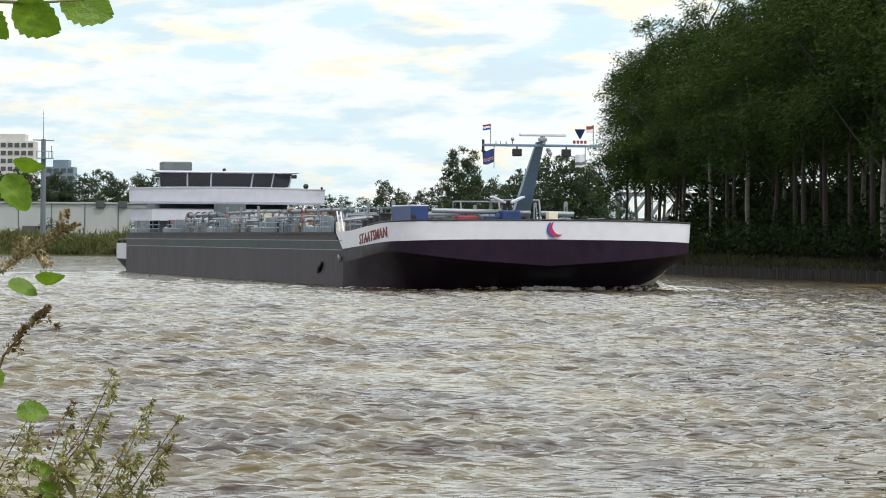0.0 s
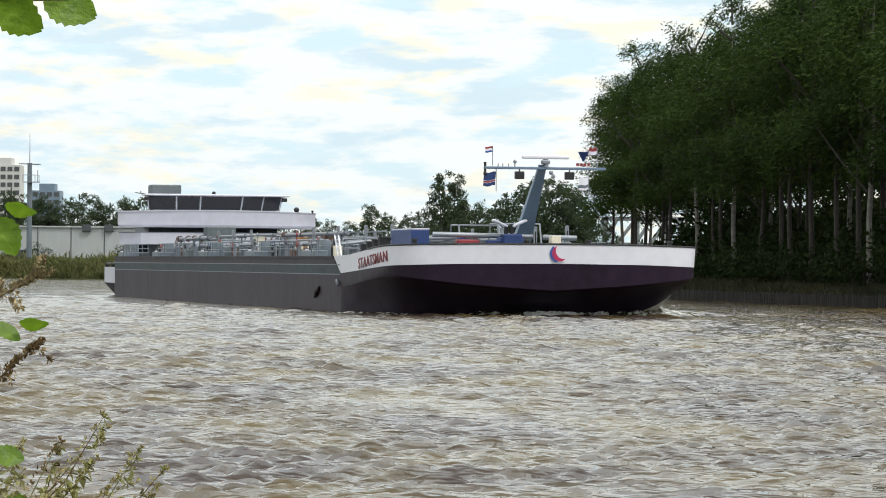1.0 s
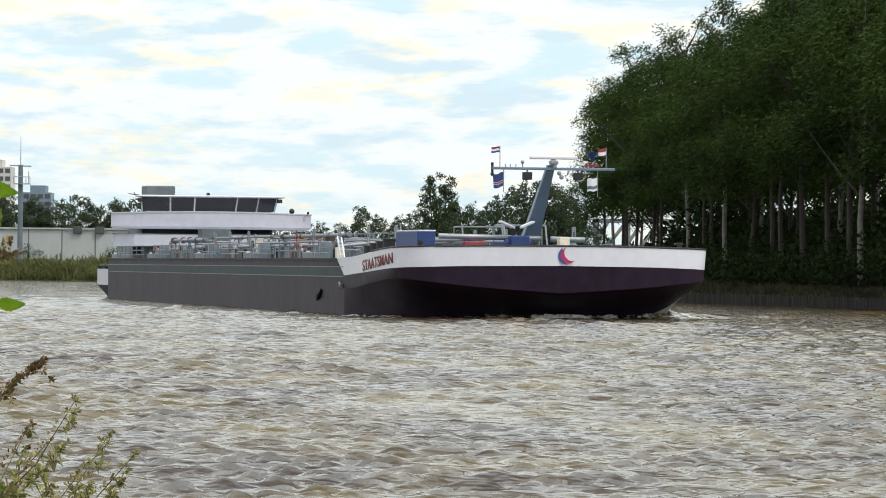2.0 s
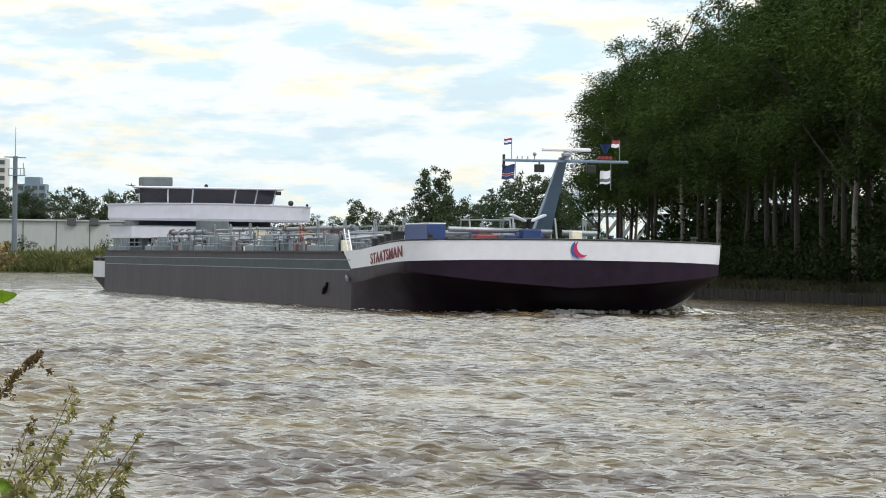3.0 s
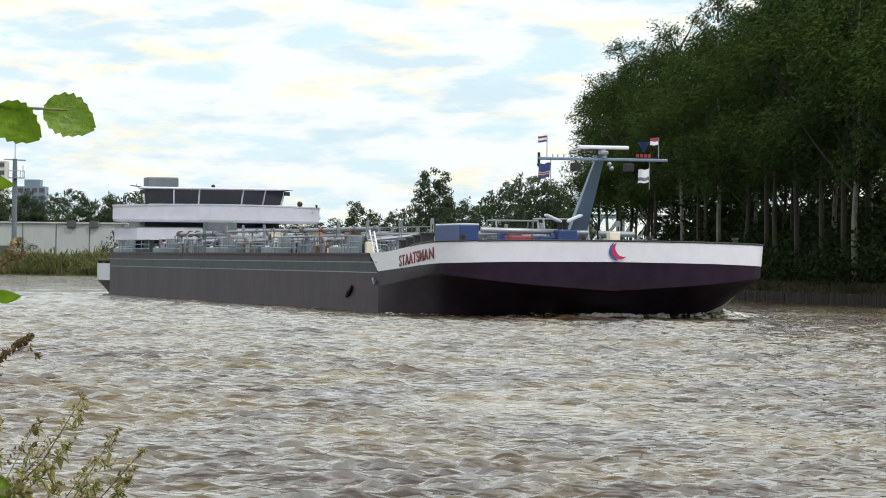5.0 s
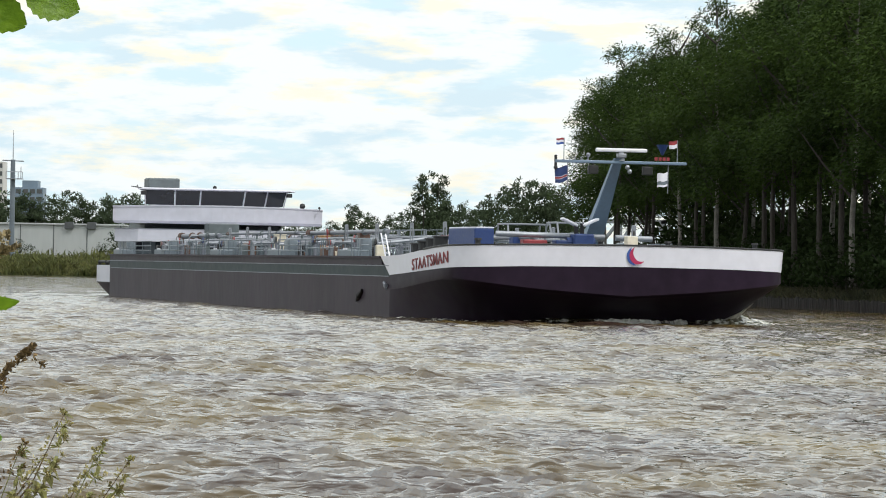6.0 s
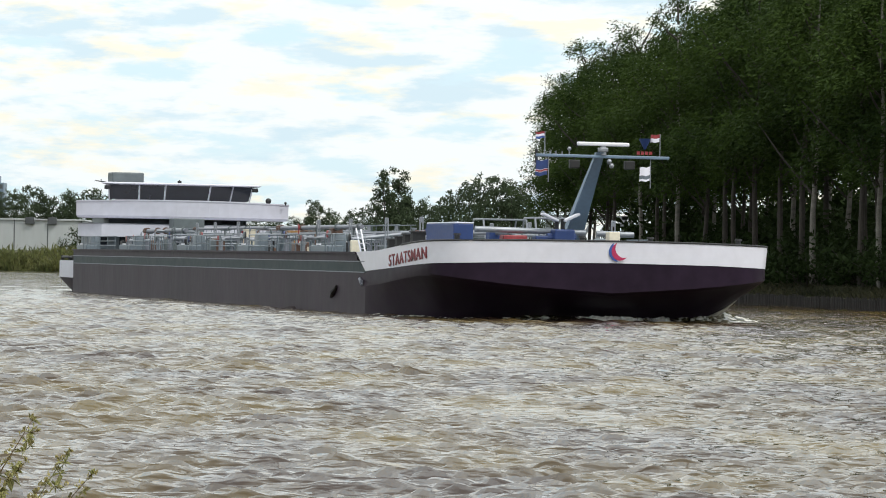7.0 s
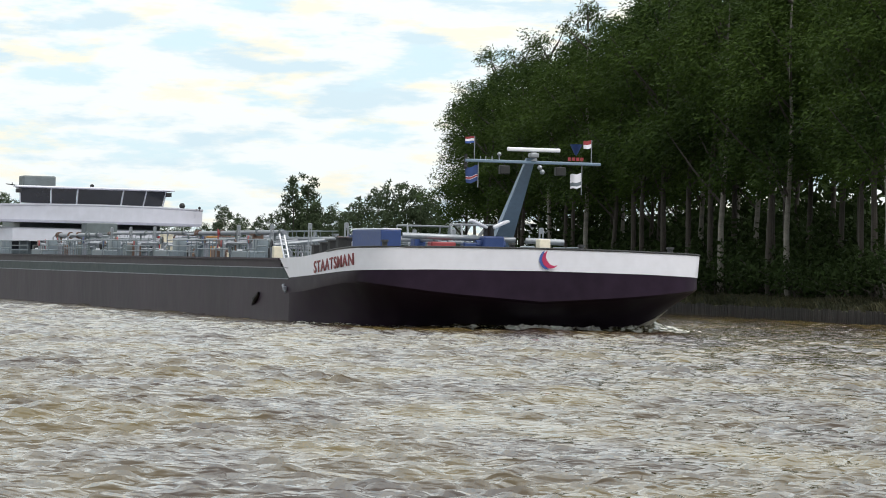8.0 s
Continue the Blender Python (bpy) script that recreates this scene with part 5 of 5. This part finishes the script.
def leaf_blade(name, length, width, m, parent, seed):
    """A toothed, folded leaf with a raised midrib, in its own plane."""
    rng = random.Random(seed)
    bm = bmesh.new()
    n = 13
    mid, left, right = [], [], []
    for i in range(n + 1):
        f = i / n
        w = width * 0.5 * (math.sin(math.pi * min(1, f * 0.96 + 0.03)) ** 0.62) * (1.05 - 0.35 * f)
        tooth = 1 + 0.07 * (1 if i % 2 else -1) * (0.5 + rng.random())
        sag = -0.12 * length * f * f
        mid.append(bm.verts.new((f * length, 0, sag)))
        left.append([bm.verts.new((f * length + 0.03 * length, w * k * (tooth if k == 1 else 1), sag + 0.16 * w * k + 0.02 * length * math.sin(f * 9 + k))) for k in (0.5, 1)])
        right.append([bm.verts.new((f * length + 0.03 * length, -w * k * (tooth if k == 1 else 1), sag + 0.12 * w * k - 0.02 * length * math.sin(f * 8 + k))) for k in (0.5, 1)])
    for i in range(n):
        for a, b, flip in ((mid, [q[0] for q in left], 0), ([q[0] for q in left], [q[1] for q in left], 0), ([q[0] for q in right], mid, 0), ([q[1] for q in right], [q[0] for q in right], 0)):
            bm.faces.new((a[i], a[i + 1], b[i + 1], b[i]))
    ob = part(name, bm, LEAFGREEN, parent, smooth=True)
    ob.matrix_basis = m
    return ob


def facing(x, z, turn, tilt, y=0.0):
    """A leaf's pose: hung in the picture's plane, turned and tilted."""
    return Matrix.Translation((x, y, z)) @ Matrix.Rotation(radians(turn), 4, "Y") @ Matrix.Rotation(radians(90 + tilt), 4, "X")


def build_leaf_branch():
    br = tagged(new("leafy_twig"), "overhanging twig with fresh green toothed leaves", "twig")
    bm = bmesh.new()
    tube(bm, [(-0.75, 0.05, 0.30), (-0.3, 0.02, 0.10), (-0.06, 0, 0.018), (0.0, 0, 0.012), (0.055, 0, 0.012)], [0.006, 0.004, 0.0022, 0.0016, 0.001], 6)
    part("twig", bm, WEEDSTEM, br)
    for k, (x, z, turn, size, tilt) in enumerate(((-0.022, 0.012, 35, 0.056, 12), (0.028, 0.016, 20, 0.058, -16), (-0.055, 0.012, 60, 0.042, 30), (-0.10, 0.03, 80, 0.05, -10), (-0.16, 0.05, 30, 0.055, 20), (-0.2, 0.07, 120, 0.05, -10))):
        leaf_blade("leaf", size, size * 0.92, facing(x, z, turn, tilt, 0.004 * k), br, k)
    return br


def build_side_leaves():
    br = tagged(new("leafy_shoot"), "green leafy shoot rising among the weeds", "shoot")
    bm = bmesh.new()
    tube(bm, [(-0.45, 0.1, -1.9), (-0.22, 0.05, -0.8), (-0.12, 0.02, -0.2), (-0.075, 0, 0.0), (-0.06, 0, 0.13)], [0.006, 0.004, 0.0025, 0.0016, 0.001], 6)
    part("stem", bm, WEEDSTEM, br)
    for k, (x, z, turn, size, tilt) in enumerate(((-0.018, 0.006, 8, 0.032, 52), (-0.048, 0.002, 22, 0.034, -52), (-0.06, 0.02, 150, 0.05, 15), (-0.035, 0.135, 20, 0.035, 50), (-0.045, 0.12, 60, 0.045, -15), (-0.05, -0.14, 5, 0.035, -30), (-0.06, -0.10, 170, 0.05, 10))):
        leaf_blade("leaf", size, size * 0.85, facing(x, z, turn, tilt, 0.004 * k), br, 20 + k)
    return br


def spike(bm, a, b, r, n, size, rng, bend=0.02):
    """A seed spike: many small bracts in whorls on a bent stem from a to the tip b."""
    a, b = Vector(a), Vector(b)
    for i in range(n):
        f = rng.random() ** 0.8
        p = a.lerp(b, f) + Vector((0, 0, bend * math.sin(f * math.pi)))
        rr = r * (1.15 - f) * (0.35 + 0.65 * rng.random())
        d = Vector((rng.gauss(0, 1), rng.gauss(0, 1), rng.gauss(0, 1) + 0.3)).normalized()
        c = p + d * rr
        s = d.cross(Vector((rng.random(), rng.random(), 0.3))).normalized() * size * (0.5 + rng.random()) * 0.5
        t = (d + (b - a).normalized()).normalized() * size * (0.6 + rng.random())
        q = d.cross(t).normalized() * size * 0.18
        bm.faces.new([bm.verts.new(v) for v in (c - s * 0.3, c + s + t * 0.5 + q, c + t * 1.2, c - s + t * 0.5 - q)])


def build_seed_plant(name, label, mat, length, rise, side, n, seed):
    rng = random.Random(seed)
    pl = tagged(new(name), label, "weed")
    bm = bmesh.new()
    a = (-length, 0.01, -rise)
    tube(bm, [(-0.42, 0.08, -1.75), (-length - 0.16, 0.04, -rise - 0.35), a, (-length * 0.4, 0, -rise * 0.35), (0, 0, 0)], [0.004, 0.0028, 0.0016, 0.0011, 0.0004], 6)
    part("stem", bm, mat, pl)
    bm = bmesh.new()
    spike(bm, a, (0, 0, 0), 0.0058, 3 * n // 2, 0.0042, rng, 0.004)
    for k in range(side):
        f = 0.25 + 0.6 * k / max(1, side - 1)
        p = Vector(a).lerp(Vector((0, 0, 0)), f)
        q = p + Vector((rng.uniform(-0.005, 0.02), rng.uniform(-0.02, 0.02), rng.choice((-1, 1)) * rng.uniform(0.012, 0.026)))
        spike(bm, p, q, 0.004, n // 4, 0.004, rng, 0.001)
    tagged(part("seed_head", bm, mat, pl), kind="stuff")
    return pl


def build_mugwort():
    rng = random.Random(9)
    pl = tagged(new("mugwort_plant"), "grey-green flowering mugwort with thin branching stems", "weed")
    tips = [(0, 0, 0), (0.043, 0.02, -0.036), (0.075, -0.02, -0.062), (-0.055, 0.03, -0.03), (0.015, 0.05, -0.075), (-0.09, -0.03, -0.065), (-0.02, -0.05, -0.10), (0.05, 0.04, -0.105), (-0.035, 0.04, -0.055), (-0.07, 0.0, -0.10), (-0.10, 0.02, -0.035)]
    for k, t in enumerate(tips):
        t = Vector(t)
        bm = bmesh.new()
        low = t + Vector((-0.11 - 0.02 * (k % 3), 0.01, -0.15 - 0.03 * (k % 2)))
        foot = Vector((-0.42 - 0.03 * k, 0.05, -1.62))
        tube(bm, [foot, low + Vector((-0.05, 0, -0.15)), low, low.lerp(t, 0.5) + Vector((0.010, 0, -0.006)), t], [0.004, 0.0024, 0.0016, 0.0009, 0.0004], 6)
        part("stem", bm, WEEDSTEM if k % 2 else SEEDBROWN, pl)
        bm, buds = bmesh.new(), bmesh.new()
        for i in range(15):
            f = (i + rng.random()) / 15
            p = low.lerp(t, f) + Vector((0.02, 0, -0.012)) * math.sin(math.pi * f)
            reach = rng.uniform(0.018, 0.055) * (1.15 - f)
            d = Vector((rng.choice((-0.6, 0.5, 0.8)), rng.gauss(0, 0.6), rng.uniform(0.15, 0.9))).normalized()
            q = p + d * reach
            bend = p.lerp(q, 0.55) + Vector((0, 0, -0.12 * reach))
            tube(buds, [p, bend, q], [0.0006, 0.0005, 0.0003], 4)
            spike(buds, p.lerp(q, 0.3), q, 0.003, 13, 0.0034, rng, 0.001)
            for j in range(11):
                e = Vector((rng.gauss(0.2, 0.8), rng.gauss(0, 0.7), rng.gauss(0.25, 0.7))).normalized()
                size = rng.uniform(0.009, 0.027) * (1.25 - 0.8 * f)
                w = e.cross(Vector((rng.random() - 0.5, rng.random() - 0.5, 0.6))).normalized() * size * rng.uniform(0.12, 0.24)
                m = p + e * size * 0.5
                bm.faces.new([bm.verts.new(v) for v in (p, m + w, p + e * size + Vector((0, 0, -0.3 * size)), m - w)])
        spike(buds, low.lerp(t, 0.45), t, 0.005, 45, 0.0036, rng, 0.001)
        tagged(part("foliage", bm, WEEDGREEN, pl), kind="stuff")
        tagged(part("flower_head", buds, WEEDBUD if k != 3 else SEEDBROWN, pl), kind="stuff")
    for k, (x, z, turn) in enumerate(((-0.115, -0.105, 10), (-0.10, -0.125, 40))):
        leaf_blade("leaf", 0.035, 0.022, facing(x, z, turn, 15 * (k - 1)), pl, 40 + k)
    return pl


twig = build_leaf_branch()
shoot = build_side_leaves()
plume = build_seed_plant("dock_plant", "straw-brown dock seed spike on a leaning stem", SEEDPALE, 0.10, 0.052, 7, 240, 4)
plume_dark = build_seed_plant("sorrel_plant", "dark brown sorrel seed spike on a leaning stem", SEEDBROWN, 0.055, 0.05, 5, 120, 5)
mugwort = build_mugwort()
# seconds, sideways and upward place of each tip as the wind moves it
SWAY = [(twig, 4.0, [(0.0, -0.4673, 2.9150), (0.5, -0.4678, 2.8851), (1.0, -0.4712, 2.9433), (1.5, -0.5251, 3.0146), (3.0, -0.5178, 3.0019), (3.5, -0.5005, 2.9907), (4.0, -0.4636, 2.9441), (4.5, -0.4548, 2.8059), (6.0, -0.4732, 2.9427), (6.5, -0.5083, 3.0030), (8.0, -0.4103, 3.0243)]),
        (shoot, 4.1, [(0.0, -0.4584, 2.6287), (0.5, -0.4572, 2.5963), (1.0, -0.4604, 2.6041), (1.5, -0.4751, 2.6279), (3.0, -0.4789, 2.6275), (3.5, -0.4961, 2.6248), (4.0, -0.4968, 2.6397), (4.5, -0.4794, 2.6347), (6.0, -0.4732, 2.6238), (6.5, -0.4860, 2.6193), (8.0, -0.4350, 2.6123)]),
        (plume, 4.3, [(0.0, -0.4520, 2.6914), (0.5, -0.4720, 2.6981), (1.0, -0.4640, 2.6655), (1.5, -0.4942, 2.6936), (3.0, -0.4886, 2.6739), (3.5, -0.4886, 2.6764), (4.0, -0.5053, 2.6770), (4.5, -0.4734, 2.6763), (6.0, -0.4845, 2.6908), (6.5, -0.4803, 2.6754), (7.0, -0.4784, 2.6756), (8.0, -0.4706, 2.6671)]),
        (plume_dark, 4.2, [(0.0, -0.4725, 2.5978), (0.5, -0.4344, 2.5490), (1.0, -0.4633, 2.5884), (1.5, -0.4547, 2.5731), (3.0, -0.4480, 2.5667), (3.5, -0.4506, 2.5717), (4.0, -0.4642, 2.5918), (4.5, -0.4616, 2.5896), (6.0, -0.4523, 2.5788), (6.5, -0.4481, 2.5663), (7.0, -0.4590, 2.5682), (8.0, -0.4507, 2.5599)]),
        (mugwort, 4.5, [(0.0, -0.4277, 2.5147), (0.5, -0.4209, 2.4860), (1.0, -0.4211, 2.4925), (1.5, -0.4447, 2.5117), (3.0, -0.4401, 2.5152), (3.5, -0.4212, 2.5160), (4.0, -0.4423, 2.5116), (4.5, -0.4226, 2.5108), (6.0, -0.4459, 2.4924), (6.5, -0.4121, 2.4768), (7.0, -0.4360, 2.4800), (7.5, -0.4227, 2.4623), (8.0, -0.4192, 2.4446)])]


# ---- what moves ----
def motions():
    speed, track = 3.521, 0.231
    rows = []
    for t in (0.0, 1.0, 2.0, 3.0, 4.0, 5.0, 6.0, 7.0, 8.0):
        x, y = 4.214 + speed * t * math.sin(track), 197.718 - speed * t * math.cos(track)
        rows.append((t, pose(x, y, 0.0, 0, 0, math.degrees(0.225 + 0.003 * t) - 90.0)))
    walk(barge, rows)
    walk(bow_wave, rows)
    walk(water, [(0.0, pose(0, 0, 0)), (4.0, pose(0.55 * 4, -0.9 * 4, 0)), (8.0, pose(0.55 * 8, -0.9 * 8, 0))])

    for k, cloth in enumerate(FLAGS):
        x, y, z = cloth.location
        walk(cloth, [(t, pose(x, y, z, 4 * math.sin(3.1 * t + k), 0, 16 * math.sin(2.3 * t + 1.7 * k))) for t in np.arange(0.0, 8.01, 0.5)])
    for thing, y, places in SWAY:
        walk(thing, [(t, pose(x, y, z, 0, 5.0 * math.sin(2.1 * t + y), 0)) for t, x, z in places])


motions()
